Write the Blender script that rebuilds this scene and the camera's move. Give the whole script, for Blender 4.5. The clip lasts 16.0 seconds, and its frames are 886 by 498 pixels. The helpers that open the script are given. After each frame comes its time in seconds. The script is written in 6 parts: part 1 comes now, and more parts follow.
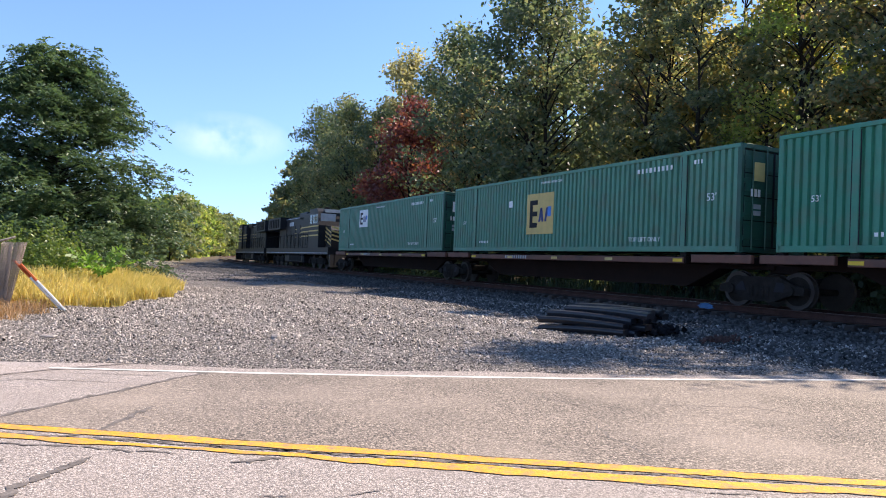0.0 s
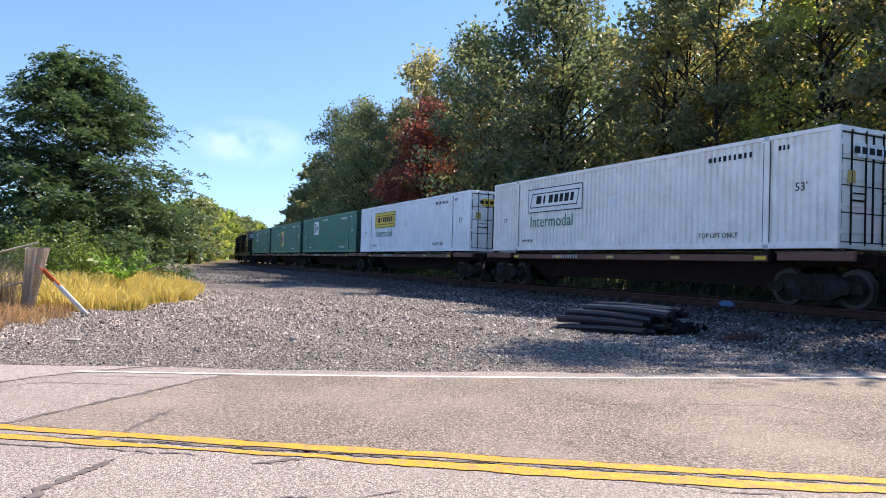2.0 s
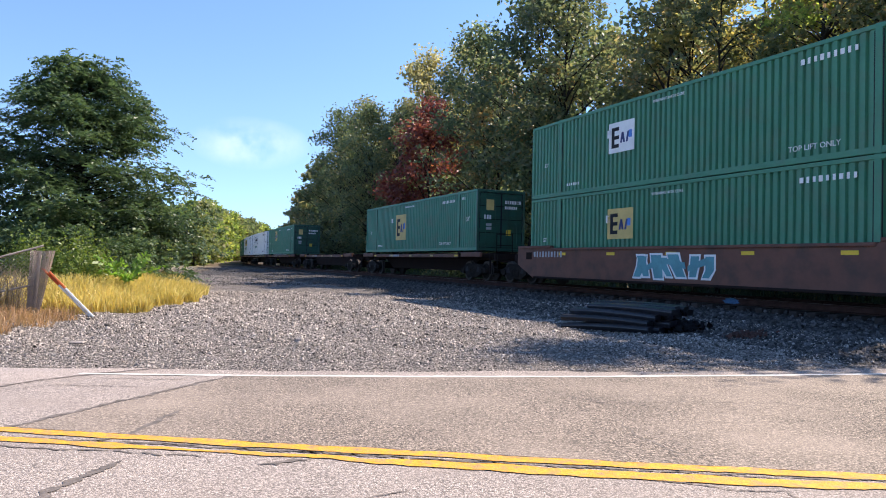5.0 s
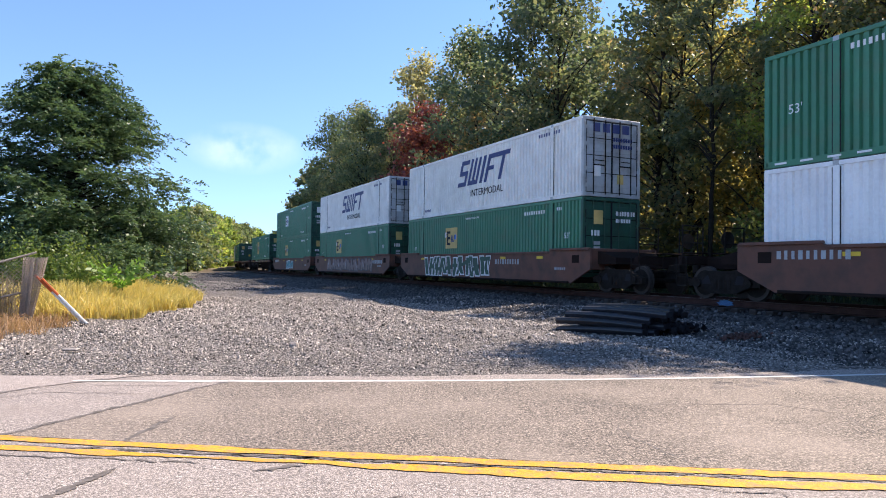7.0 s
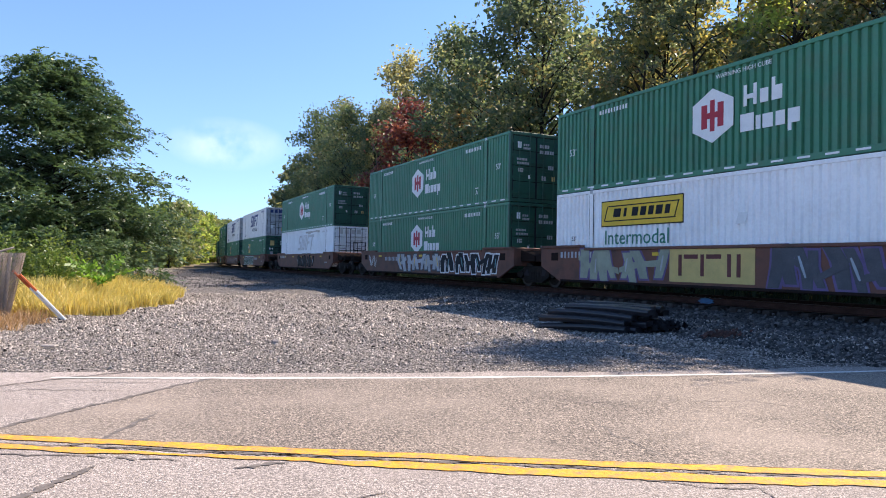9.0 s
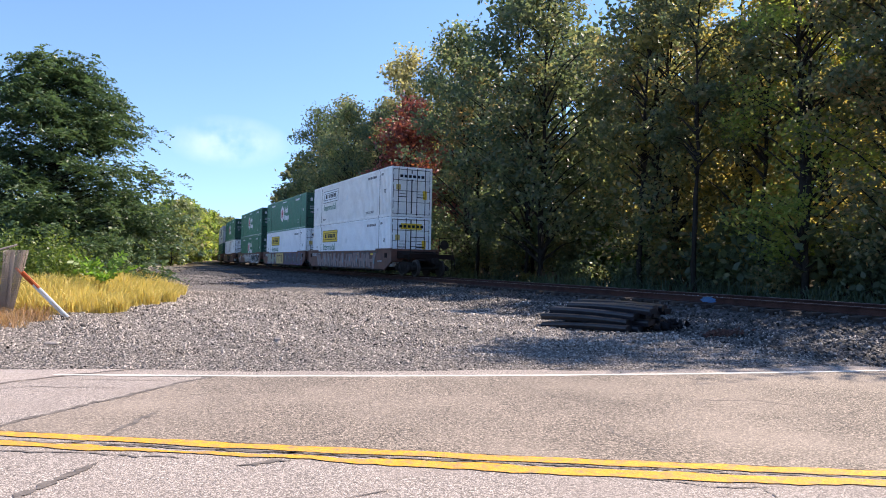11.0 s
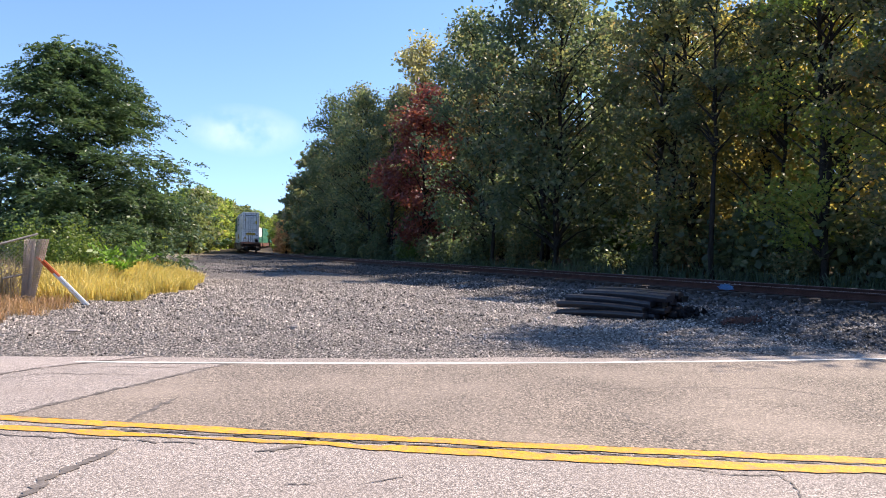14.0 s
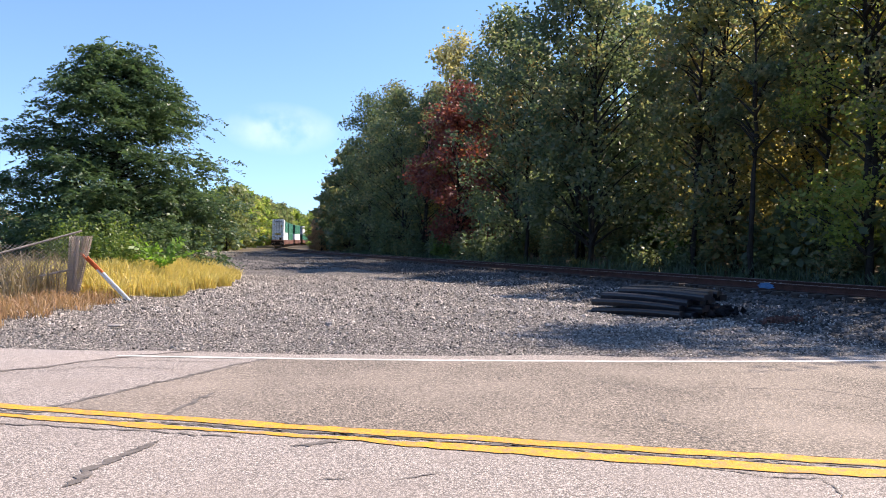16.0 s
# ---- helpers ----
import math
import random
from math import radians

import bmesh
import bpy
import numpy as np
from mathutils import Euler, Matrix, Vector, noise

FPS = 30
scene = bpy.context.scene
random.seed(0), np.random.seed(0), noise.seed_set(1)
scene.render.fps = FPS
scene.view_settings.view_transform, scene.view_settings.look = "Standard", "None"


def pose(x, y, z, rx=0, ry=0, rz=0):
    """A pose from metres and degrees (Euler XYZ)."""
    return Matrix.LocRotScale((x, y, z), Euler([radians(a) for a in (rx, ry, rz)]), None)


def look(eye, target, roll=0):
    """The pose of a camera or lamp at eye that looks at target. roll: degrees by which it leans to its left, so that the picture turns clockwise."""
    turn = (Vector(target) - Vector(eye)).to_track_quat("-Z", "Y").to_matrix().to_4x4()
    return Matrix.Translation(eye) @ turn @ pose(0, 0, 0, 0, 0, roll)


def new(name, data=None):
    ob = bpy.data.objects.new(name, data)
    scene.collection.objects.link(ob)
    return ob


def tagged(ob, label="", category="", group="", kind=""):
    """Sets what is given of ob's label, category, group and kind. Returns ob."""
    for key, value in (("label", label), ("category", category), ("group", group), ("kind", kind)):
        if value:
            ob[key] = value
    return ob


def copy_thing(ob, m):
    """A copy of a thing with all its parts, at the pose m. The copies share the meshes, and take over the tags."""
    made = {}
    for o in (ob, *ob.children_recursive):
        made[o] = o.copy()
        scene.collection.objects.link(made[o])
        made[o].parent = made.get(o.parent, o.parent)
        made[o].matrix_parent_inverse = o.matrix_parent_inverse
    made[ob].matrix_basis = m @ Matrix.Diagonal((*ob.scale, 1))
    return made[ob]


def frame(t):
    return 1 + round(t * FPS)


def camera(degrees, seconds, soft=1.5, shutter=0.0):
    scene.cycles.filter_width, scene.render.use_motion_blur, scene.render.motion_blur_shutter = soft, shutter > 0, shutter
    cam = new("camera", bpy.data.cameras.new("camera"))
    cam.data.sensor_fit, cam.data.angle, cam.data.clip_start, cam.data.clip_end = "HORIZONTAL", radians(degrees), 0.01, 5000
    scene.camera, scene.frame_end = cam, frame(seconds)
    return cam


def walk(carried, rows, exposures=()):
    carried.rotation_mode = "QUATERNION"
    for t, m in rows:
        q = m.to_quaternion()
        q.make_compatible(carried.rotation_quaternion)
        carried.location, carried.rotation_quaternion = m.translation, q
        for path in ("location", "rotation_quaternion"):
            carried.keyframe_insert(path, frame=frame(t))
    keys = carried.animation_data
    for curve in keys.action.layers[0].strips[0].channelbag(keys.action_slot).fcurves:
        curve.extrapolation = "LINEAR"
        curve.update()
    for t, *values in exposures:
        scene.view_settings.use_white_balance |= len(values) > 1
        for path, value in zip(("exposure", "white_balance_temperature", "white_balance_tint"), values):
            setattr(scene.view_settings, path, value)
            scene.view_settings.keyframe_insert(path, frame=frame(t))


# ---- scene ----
cam = camera(65.03, 16.0, soft=1.0, shutter=0.0)
EYE = 1.6
# seconds, tilt, lean, turn of the hand-held camera, which stands on the verge
TURNS = [
    (0.0, 90.667, -1.892, -0.143),
    (0.5, 90.779, -1.668, 1.206),
    (1.0, 90.919, -1.494, 1.744),
    (1.5, 90.859, -1.394, 1.714),
    (2.0, 90.655, -1.232, 1.288),
    (2.5, 90.410, -0.996, 0.668),
    (3.0, 90.357, -0.895, 0.197),
    (3.5, 90.502, -0.888, 0.518),
    (4.0, 90.614, -0.919, 1.456),
    (6.5, 90.660, -0.536, 1.481),
    (7.0, 90.973, -0.363, 1.161),
    (7.5, 91.162, -0.335, 0.759),
    (8.0, 91.130, -0.399, 0.370),
    (8.5, 90.972, -0.507, 0.035),
    (9.0, 90.747, -0.609, -0.193),
    (11.5, 90.504, -0.804, 0.106),
    (12.0, 90.210, -0.792, 0.355),
    (12.5, 89.868, -0.751, 0.615),
    (13.0, 89.656, -0.709, 0.814),
    (13.5, 89.585, -0.635, 1.026),
    (14.0, 89.576, -0.574, 1.236),
    (14.5, 89.631, -0.561, 1.450),
    (15.0, 89.703, -0.539, 1.852),
    (15.5, 89.634, -0.439, 2.677),
    (16.0, 89.322, -0.651, 4.031),
]
walk(cam, [(t, pose(0, 0, EYE, a, b, c)) for t, a, b, c in TURNS], [(0.0, 0.95, 7000, 16), (16.0, 0.95, 7000, 16)])

# ---- light ----
SUN_AZ, SUN_EL = radians(25), radians(48.5)      # counter-clockwise from +x; height of the sun
world = bpy.data.worlds.new("sky")
scene.world = world
world.use_nodes = True
wn, wl = world.node_tree.nodes, world.node_tree.links
sky = wn.new("ShaderNodeTexSky")
sky.sky_type, sky.sun_disc = "NISHITA", False
sky.sun_elevation, sky.sun_rotation = SUN_EL, radians(90) - SUN_AZ
sky.air_density, sky.dust_density, sky.ozone_density = 1.0, 0.05, 1.6
sky.altitude = 1800
wn["Background"].inputs["Strength"].default_value = 0.166
clear = wn.new("ShaderNodeHueSaturation")        # a dry, clear autumn sky
clear.inputs["Saturation"].default_value, clear.inputs["Value"].default_value = 1.14, 1.0
# dry air: no white band at the horizon
way_in, lift, raise_ = wn.new("ShaderNodeTexCoord"), wn.new("ShaderNodeVectorMath"), wn.new("ShaderNodeVectorMath")
lift.operation, raise_.operation = "MULTIPLY", "ADD"
lift.inputs[1].default_value, raise_.inputs[1].default_value = (1, 1, 0.86), (0, 0, 0.115)
wl.new(way_in.outputs["Generated"], lift.inputs[0]), wl.new(lift.outputs[0], raise_.inputs[0]), wl.new(raise_.outputs[0], sky.inputs["Vector"])
wl.new(sky.outputs[0], clear.inputs["Color"])
# a thin wisp of cloud low over the line
geo, off, scl, ln, fade, nz, mixc = (wn.new(k) for k in ("ShaderNodeTexCoord", "ShaderNodeVectorMath", "ShaderNodeVectorMath", "ShaderNodeVectorMath", "ShaderNodeMapRange", "ShaderNodeTexNoise", "ShaderNodeMix"))
off.operation, scl.operation, ln.operation, mixc.data_type = "SUBTRACT", "MULTIPLY", "LENGTH", "RGBA"
off.inputs[1].default_value = (-0.292, 0.943, 0.152)
scl.inputs[1].default_value = (12, 12, 27)
nz.inputs["Scale"].default_value, nz.inputs["Detail"].default_value = 20, 6
fade.inputs["From Min"].default_value, fade.inputs["From Max"].default_value, fade.inputs["To Min"].default_value, fade.inputs["To Max"].default_value = 0.0, 1.0, 1.0, 0.0
mul = wn.new("ShaderNodeMath")
mul.operation = "MULTIPLY"
wl.new(geo.outputs["Generated"], off.inputs[0]), wl.new(off.outputs[0], scl.inputs[0]), wl.new(scl.outputs[0], ln.inputs[0])
wl.new(ln.outputs["Value"], fade.inputs["Value"]), wl.new(geo.outputs["Generated"], nz.inputs["Vector"])
wl.new(fade.outputs[0], mul.inputs[0])
puff = wn.new("ShaderNodeMapRange")
puff.inputs["From Min"].default_value, puff.inputs["From Max"].default_value, puff.inputs["To Max"].default_value = 0.36, 0.72, 0.50
wl.new(nz.outputs[0], puff.inputs["Value"]), wl.new(puff.outputs[0], mul.inputs[1])
wl.new(mul.outputs[0], mixc.inputs["Factor"]), wl.new(clear.outputs[0], mixc.inputs["A"])
mixc.inputs["B"].default_value = (5.6, 5.9, 6.4, 1)
wl.new(mixc.outputs["Result"], wn["Background"].inputs["Color"])
sun = new("sun", bpy.data.lights.new("sun", "SUN"))
sun.data.energy, sun.data.angle, sun.data.color = 5.0, radians(0.55), (1.0, 0.93, 0.82)
SUN_WAY = Vector((math.cos(SUN_AZ) * math.cos(SUN_EL), math.sin(SUN_AZ) * math.cos(SUN_EL), math.sin(SUN_EL)))
sun.matrix_world = look(SUN_WAY * 80, (0, 0, 0))

# ---- materials ----
def mat(name, colour, rough=0.7, metal=0.0, vary=0.15, scale=3.0, fine=40.0, bump=0.0, bump_scale=60.0, dirt=None, dirt_amount=0.0, dirt_scale=1.2, spec=0.5, island=0.0, objvar=0.0, grain=0.0, grain_scale=45.0, cells=0.0, cell_vary=0.6, bump_deep=0.02):
    """Base colour with variation at two scales, optional stains, relief, and a shift from piece to piece."""
    m = bpy.data.materials.new(name)
    m.use_nodes = True
    n, l = m.node_tree.nodes, m.node_tree.links
    b = n["Principled BSDF"]
    co = n.new("ShaderNodeTexCoord")
    def noise_tex(s, detail=4.0):
        t = n.new("ShaderNodeTexNoise")
        t.inputs["Scale"].default_value, t.inputs["Detail"].default_value = s, detail
        l.new(co.outputs["Object"], t.inputs["Vector"])
        return t
    def span(src, lo, hi, a=0.3, c=0.7):
        r = n.new("ShaderNodeMapRange")
        r.inputs["From Min"].default_value, r.inputs["From Max"].default_value = a, c
        r.inputs["To Min"].default_value, r.inputs["To Max"].default_value = lo, hi
        l.new(src, r.inputs["Value"])
        return r.outputs[0]
    def times(a, c):
        x = n.new("ShaderNodeMath")
        x.operation = "MULTIPLY"
        l.new(a, x.inputs[0]), l.new(c, x.inputs[1])
        return x.outputs[0]
    v = times(span(noise_tex(scale).outputs[0], 1 - vary, 1 + vary), span(noise_tex(fine, 2).outputs[0], 1 - vary * 0.6, 1 + vary * 0.6))
    if grain:
        v = times(v, span(noise_tex(grain_scale, 2).outputs[0], 1 - grain, 1 + grain, 0.38, 0.62))
    if cells:                                     # packed stones or aggregate, each of its own tone
        vor = n.new("ShaderNodeTexVoronoi")
        vor.inputs["Scale"].default_value = cells
        l.new(co.outputs["Object"], vor.inputs["Vector"])
        sep = n.new("ShaderNodeSeparateColor")
        l.new(vor.outputs["Color"], sep.inputs[0])
        v = times(v, span(sep.outputs[0], 1 - cell_vary, 1 + cell_vary, 0, 1))
        # each cell darkens to its edge: shade of the gaps, put into colour
        v = times(v, span(vor.outputs["Distance"], 1.22, 0.38, 0.25, 0.75))
    if island:
        g = n.new("ShaderNodeNewGeometry")
        v = times(v, span(g.outputs["Random Per Island"], 1 - island, 1 + island, 0, 1))
    if objvar:
        o = n.new("ShaderNodeObjectInfo")
        v = times(v, span(o.outputs["Random"], 1 - objvar, 1 + objvar, 0, 1))
    mul = n.new("ShaderNodeVectorMath")
    mul.operation = "SCALE"
    mul.inputs[0].default_value = colour
    l.new(v, mul.inputs["Scale"])
    out = mul.outputs[0]
    if dirt:
        mix = n.new("ShaderNodeMix")
        mix.data_type = "RGBA"
        l.new(span(noise_tex(dirt_scale, 8).outputs[0], 0, dirt_amount, 0.45, 0.75), mix.inputs["Factor"])
        l.new(out, mix.inputs["A"])
        mix.inputs["B"].default_value = (*dirt, 1)
        out = mix.outputs["Result"]
    l.new(out, b.inputs["Base Color"])
    b.inputs["Roughness"].default_value, b.inputs["Metallic"].default_value = rough, metal
    b.inputs["Specular IOR Level"].default_value = spec
    if bump:
        bp = n.new("ShaderNodeBump")
        bp.inputs["Strength"].default_value, bp.inputs["Distance"].default_value = bump, bump_deep
        if cells:
            l.new(span(vor.outputs["Distance"], 1.0, 0.0, 0.1, 0.8), bp.inputs["Height"])
        else:
            l.new(noise_tex(bump_scale, 6).outputs[0], bp.inputs["Height"])
        l.new(bp.outputs[0], b.inputs["Normal"])
    return m


def leaf_mat(name, stops, through_light=0.5, rough=0.45):
    """Leaves: each takes a colour from the ramp; light shines through them."""
    m = bpy.data.materials.new(name)
    m.use_nodes = True
    n, l = m.node_tree.nodes, m.node_tree.links
    b = n["Principled BSDF"]
    g, o, co = n.new("ShaderNodeNewGeometry"), n.new("ShaderNodeObjectInfo"), n.new("ShaderNodeTexCoord")
    t = n.new("ShaderNodeTexNoise")
    t.inputs["Scale"].default_value = 0.55
    l.new(co.outputs["Object"], t.inputs["Vector"])
    mx = n.new("ShaderNodeMix")
    mx.inputs["Factor"].default_value = 0.55
    l.new(g.outputs["Random Per Island"], mx.inputs["A"])
    l.new(t.outputs[0], mx.inputs["B"])
    m2 = n.new("ShaderNodeMix")
    m2.inputs["Factor"].default_value = 0.25
    l.new(mx.outputs["Result"], m2.inputs["A"])
    l.new(o.outputs["Random"], m2.inputs["B"])
    ramp = n.new("ShaderNodeValToRGB")
    ramp.color_ramp.elements[0].position, ramp.color_ramp.elements[0].color = stops[0][0], (*stops[0][1], 1)
    ramp.color_ramp.elements[1].position, ramp.color_ramp.elements[1].color = stops[-1][0], (*stops[-1][1], 1)
    for p, c in stops[1:-1]:
        ramp.color_ramp.elements.new(p).color = (*c, 1)
    l.new(m2.outputs["Result"], ramp.inputs[0])
    l.new(ramp.outputs[0], b.inputs["Base Color"])
    b.inputs["Roughness"].default_value = rough
    b.inputs["Specular IOR Level"].default_value = 0.5
    tr, mixs = n.new("ShaderNodeBsdfTranslucent"), n.new("ShaderNodeMixShader")
    warm = n.new("ShaderNodeVectorMath")          # light that comes through a leaf is yellower
    warm.operation = "MULTIPLY"
    warm.inputs[1].default_value = (1.6, 1.7, 1.2)
    l.new(ramp.outputs[0], warm.inputs[0])
    l.new(warm.outputs[0], tr.inputs["Color"])
    mixs.inputs[0].default_value = through_light
    l.new(b.outputs[0], mixs.inputs[1]), l.new(tr.outputs[0], mixs.inputs[2])
    l.new(mixs.outputs[0], n["Material Output"].inputs["Surface"])
    return m


GREEN = leaf_mat("leaf_green", [(0.25, (0.067, 0.094, 0.059)), (0.5, (0.107, 0.136, 0.081)), (0.68, (0.178, 0.202, 0.102)), (0.8, (0.326, 0.262, 0.131))])
OLIVE = leaf_mat("leaf_olive", [(0.25, (0.082, 0.105, 0.062)), (0.45, (0.133, 0.152, 0.084)), (0.6, (0.223, 0.198, 0.105)), (0.75, (0.370, 0.222, 0.114))])
YELLOW = leaf_mat("leaf_yellow", [(0.25, (0.107, 0.129, 0.066)), (0.5, (0.261, 0.222, 0.093)), (0.75, (0.499, 0.352, 0.115))], 0.62)
RED = leaf_mat("leaf_red", [(0.2, (0.127, 0.036, 0.036)), (0.45, (0.212, 0.055, 0.048)), (0.6, (0.318, 0.099, 0.049)), (0.72, (0.404, 0.209, 0.071)), (0.88, (0.139, 0.140, 0.054))], 0.35)
LOCUST = leaf_mat("leaf_locust", [(0.25, (0.050, 0.086, 0.043)), (0.5, (0.081, 0.131, 0.062)), (0.75, (0.164, 0.215, 0.090))], 0.3)
SHRUB = leaf_mat("leaf_shrub", [(0.25, (0.060, 0.102, 0.022)), (0.5, (0.102, 0.153, 0.035)), (0.7, (0.170, 0.204, 0.045)), (0.85, (0.272, 0.255, 0.060))], 0.4)
FARLEAF = leaf_mat("leaf_far", [(0.25, (0.085, 0.115, 0.055)), (0.5, (0.142, 0.175, 0.077)), (0.7, (0.228, 0.230, 0.099)), (0.85, (0.342, 0.258, 0.121))], 0.45)
TAN = leaf_mat("leaf_tan", [(0.2, (0.204, 0.193, 0.105)), (0.5, (0.357, 0.304, 0.158)), (0.8, (0.510, 0.423, 0.231))], 0.5)
PINKISH = leaf_mat("leaf_pinkish", [(0.2, (0.20, 0.11, 0.07)), (0.5, (0.38, 0.20, 0.12)), (0.8, (0.46, 0.32, 0.16))], 0.45)
YELLOWGREEN = leaf_mat("leaf_yellowgreen", [(0.25, (0.127, 0.184, 0.046)), (0.5, (0.218, 0.265, 0.069)), (0.7, (0.345, 0.333, 0.103)), (0.85, (0.437, 0.310, 0.103))], 0.62)
STRAW = leaf_mat("grass_straw", [(0.2, (0.36, 0.29, 0.09)), (0.5, (0.56, 0.44, 0.15)), (0.8, (0.72, 0.58, 0.24))], 0.35)
BROWN_WEED = leaf_mat("weed_brown", [(0.2, (0.20, 0.12, 0.065)), (0.5, (0.42, 0.25, 0.14)), (0.8, (0.58, 0.40, 0.24))], 0.35)
DEAD_WEED = leaf_mat("weed_dead", [(0.2, (0.11, 0.085, 0.05)), (0.5, (0.22, 0.165, 0.10)), (0.8, (0.36, 0.28, 0.17))], 0.3)
WEED = leaf_mat("weed_green", [(0.2, (0.03, 0.055, 0.03)), (0.5, (0.05, 0.08, 0.045)), (0.8, (0.09, 0.11, 0.06))], 0.3)
BARK = mat("bark", (0.026, 0.022, 0.019), 0.95, vary=0.35, scale=4, bump=0.6, bump_scale=18, spec=0.2)
ASPHALT = mat("asphalt_worn", (0.36, 0.306, 0.275), 0.85, vary=0.08, scale=0.7, fine=25, bump=0.3, dirt=(0.25, 0.205, 0.18), dirt_amount=0.7, dirt_scale=0.9, grain=0.18, grain_scale=30, cells=88, cell_vary=0.42)
ASPHALT_DARK = mat("asphalt_patch", (0.235, 0.190, 0.155), 0.85, vary=0.10, scale=0.8, fine=25, bump=0.25, dirt=(0.33, 0.268, 0.222), dirt_amount=0.65, dirt_scale=0.5, grain=0.24, grain_scale=26, cells=78, cell_vary=0.85)
APRON = mat("pale_apron", (0.42, 0.355, 0.32), 0.85, vary=0.10, scale=0.7, bump=0.4, dirt=(0.27, 0.24, 0.23), dirt_amount=0.6, dirt_scale=1.0, cells=85, cell_vary=0.35)
TAR = mat("tar_seam", (0.125, 0.105, 0.093), 0.8, vary=0.35, scale=9, bump=0.3)
WHITE_PAINT = mat("road_paint_white", (0.66, 0.635, 0.60), 0.7, vary=0.10, scale=4, dirt=(0.36, 0.34, 0.32), dirt_amount=0.8, dirt_scale=9, bump=0.3, bump_scale=90)
YELLOW_PAINT = mat("road_paint_yellow", (0.66, 0.305, 0.022), 0.7, vary=0.08, scale=4, dirt=(0.24, 0.18, 0.11), dirt_amount=1.0, dirt_scale=11, bump=0.4, bump_scale=70, grain=0.15)
GRAVEL = mat("gravel_bed", (0.232, 0.200, 0.180), 0.95, vary=0.2, scale=0.4, fine=14, bump=1.0, dirt=(0.10, 0.090, 0.085), dirt_amount=0.7, dirt_scale=7, cells=21, cell_vary=0.85, bump_deep=0.05)
# dark bed by the track; the wood's shade is put into its colour
BALLAST_BED_SHADED = mat("ballast_bed_shaded", (0.058, 0.053, 0.052), 0.95, vary=0.25, scale=0.5, fine=14, bump=1.0, cells=14, cell_vary=0.9, bump_deep=0.06)
SOIL = mat("leaf_litter", (0.085, 0.06, 0.035), 0.95, vary=0.4, scale=1.0, fine=18, bump=1.0, bump_scale=15)
# mostly unseen ground, made pale to bounce light onto the train
DRY_BOUNCE_FIELD = mat("dry_bounce_field", (0.24, 0.21, 0.14), 0.95, vary=0.3, scale=0.6, fine=12, bump=0.6, bump_scale=12)
STONE = mat("crushed_stone", (0.280, 0.246, 0.222), 0.9, vary=0.2, scale=20, island=0.9)
# crushed stone again, coloured darker to carry the shade along the track
BALLAST_STONE_SHADED = mat("ballast_stone_shaded", (0.082, 0.075, 0.074), 0.9, vary=0.2, scale=20, island=0.85)
RAIL_STEEL = mat("rusty_rail", (0.068, 0.033, 0.027), 0.9, vary=0.25, scale=3, fine=30, bump=0.3, spec=0.15)
RAIL_HEAD = mat("polished_rail_head", (0.20, 0.15, 0.14), 0.5, 0.5, vary=0.1)
TIE_WOOD = mat("creosoted_tie", (0.036, 0.026, 0.022), 0.95, vary=0.35, scale=5, bump=0.6, bump_scale=12, objvar=0.3)
TIE_NEW = mat("black_rubber", (0.013, 0.013, 0.017), 0.36, vary=0.35, scale=5, bump=0.15, bump_scale=9, objvar=0.5)
def paint(name, c, dirt=(0.16, 0.13, 0.10), amount=0.35, rough=0.5, spec=0.5):
    return mat(name, c, rough, vary=0.07, scale=1.2, fine=12, dirt=dirt, dirt_amount=amount, dirt_scale=2.2, spec=spec)
P_GREEN = paint("container_green", (0.032, 0.225, 0.142))
P_GREEN_OLD = paint("container_green_faded", (0.074, 0.240, 0.165), amount=0.4)
P_GREEN_DEEP = paint("container_green_deep", (0.046, 0.222, 0.130), amount=0.25)
P_WHITE = paint("container_white", (0.95, 0.955, 0.96), (0.66, 0.63, 0.59), 0.14)
P_CREAM = paint("container_beige", (0.91, 0.88, 0.84), (0.58, 0.53, 0.47), 0.3)
P_GREY = paint("container_grey_doors", (0.50, 0.51, 0.52), (0.22, 0.19, 0.16), 0.6)
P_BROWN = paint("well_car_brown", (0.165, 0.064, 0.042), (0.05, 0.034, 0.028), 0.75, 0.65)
# brown for car ends and undersides, darkened so the colour holds their shade
P_BROWN_SHADED = paint("car_brown_shaded", (0.026, 0.016, 0.014), (0.016, 0.013, 0.012), 0.5, 0.95, 0.1)
P_BLACK = mat("loco_black", (0.006, 0.006, 0.009), 0.5, vary=0.2, scale=1.2, dirt=(0.016, 0.015, 0.015), dirt_amount=0.5, dirt_scale=1.6, spec=0.3)
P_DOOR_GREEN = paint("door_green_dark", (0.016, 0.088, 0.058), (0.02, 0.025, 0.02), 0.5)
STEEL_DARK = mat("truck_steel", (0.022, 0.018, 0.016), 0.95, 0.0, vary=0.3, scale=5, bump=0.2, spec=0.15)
WHEEL_STEEL = mat("wheel_steel", (0.05, 0.04, 0.036), 0.7, 0.2, vary=0.2)
BAR_STEEL = mat("galvanised_bar", (0.45, 0.46, 0.47), 0.45, 0.5, vary=0.2)
INK_WHITE = mat("marking_white", (0.80, 0.82, 0.82), 0.6, vary=0.05)
INK_BLACK = mat("marking_black", (0.02, 0.02, 0.025), 0.6, vary=0.1, spec=0.15)
INK_NAVY = mat("marking_navy", (0.03, 0.05, 0.17), 0.6, vary=0.1)
INK_YELLOW = mat("marking_yellow", (0.80, 0.52, 0.04), 0.55, vary=0.08)
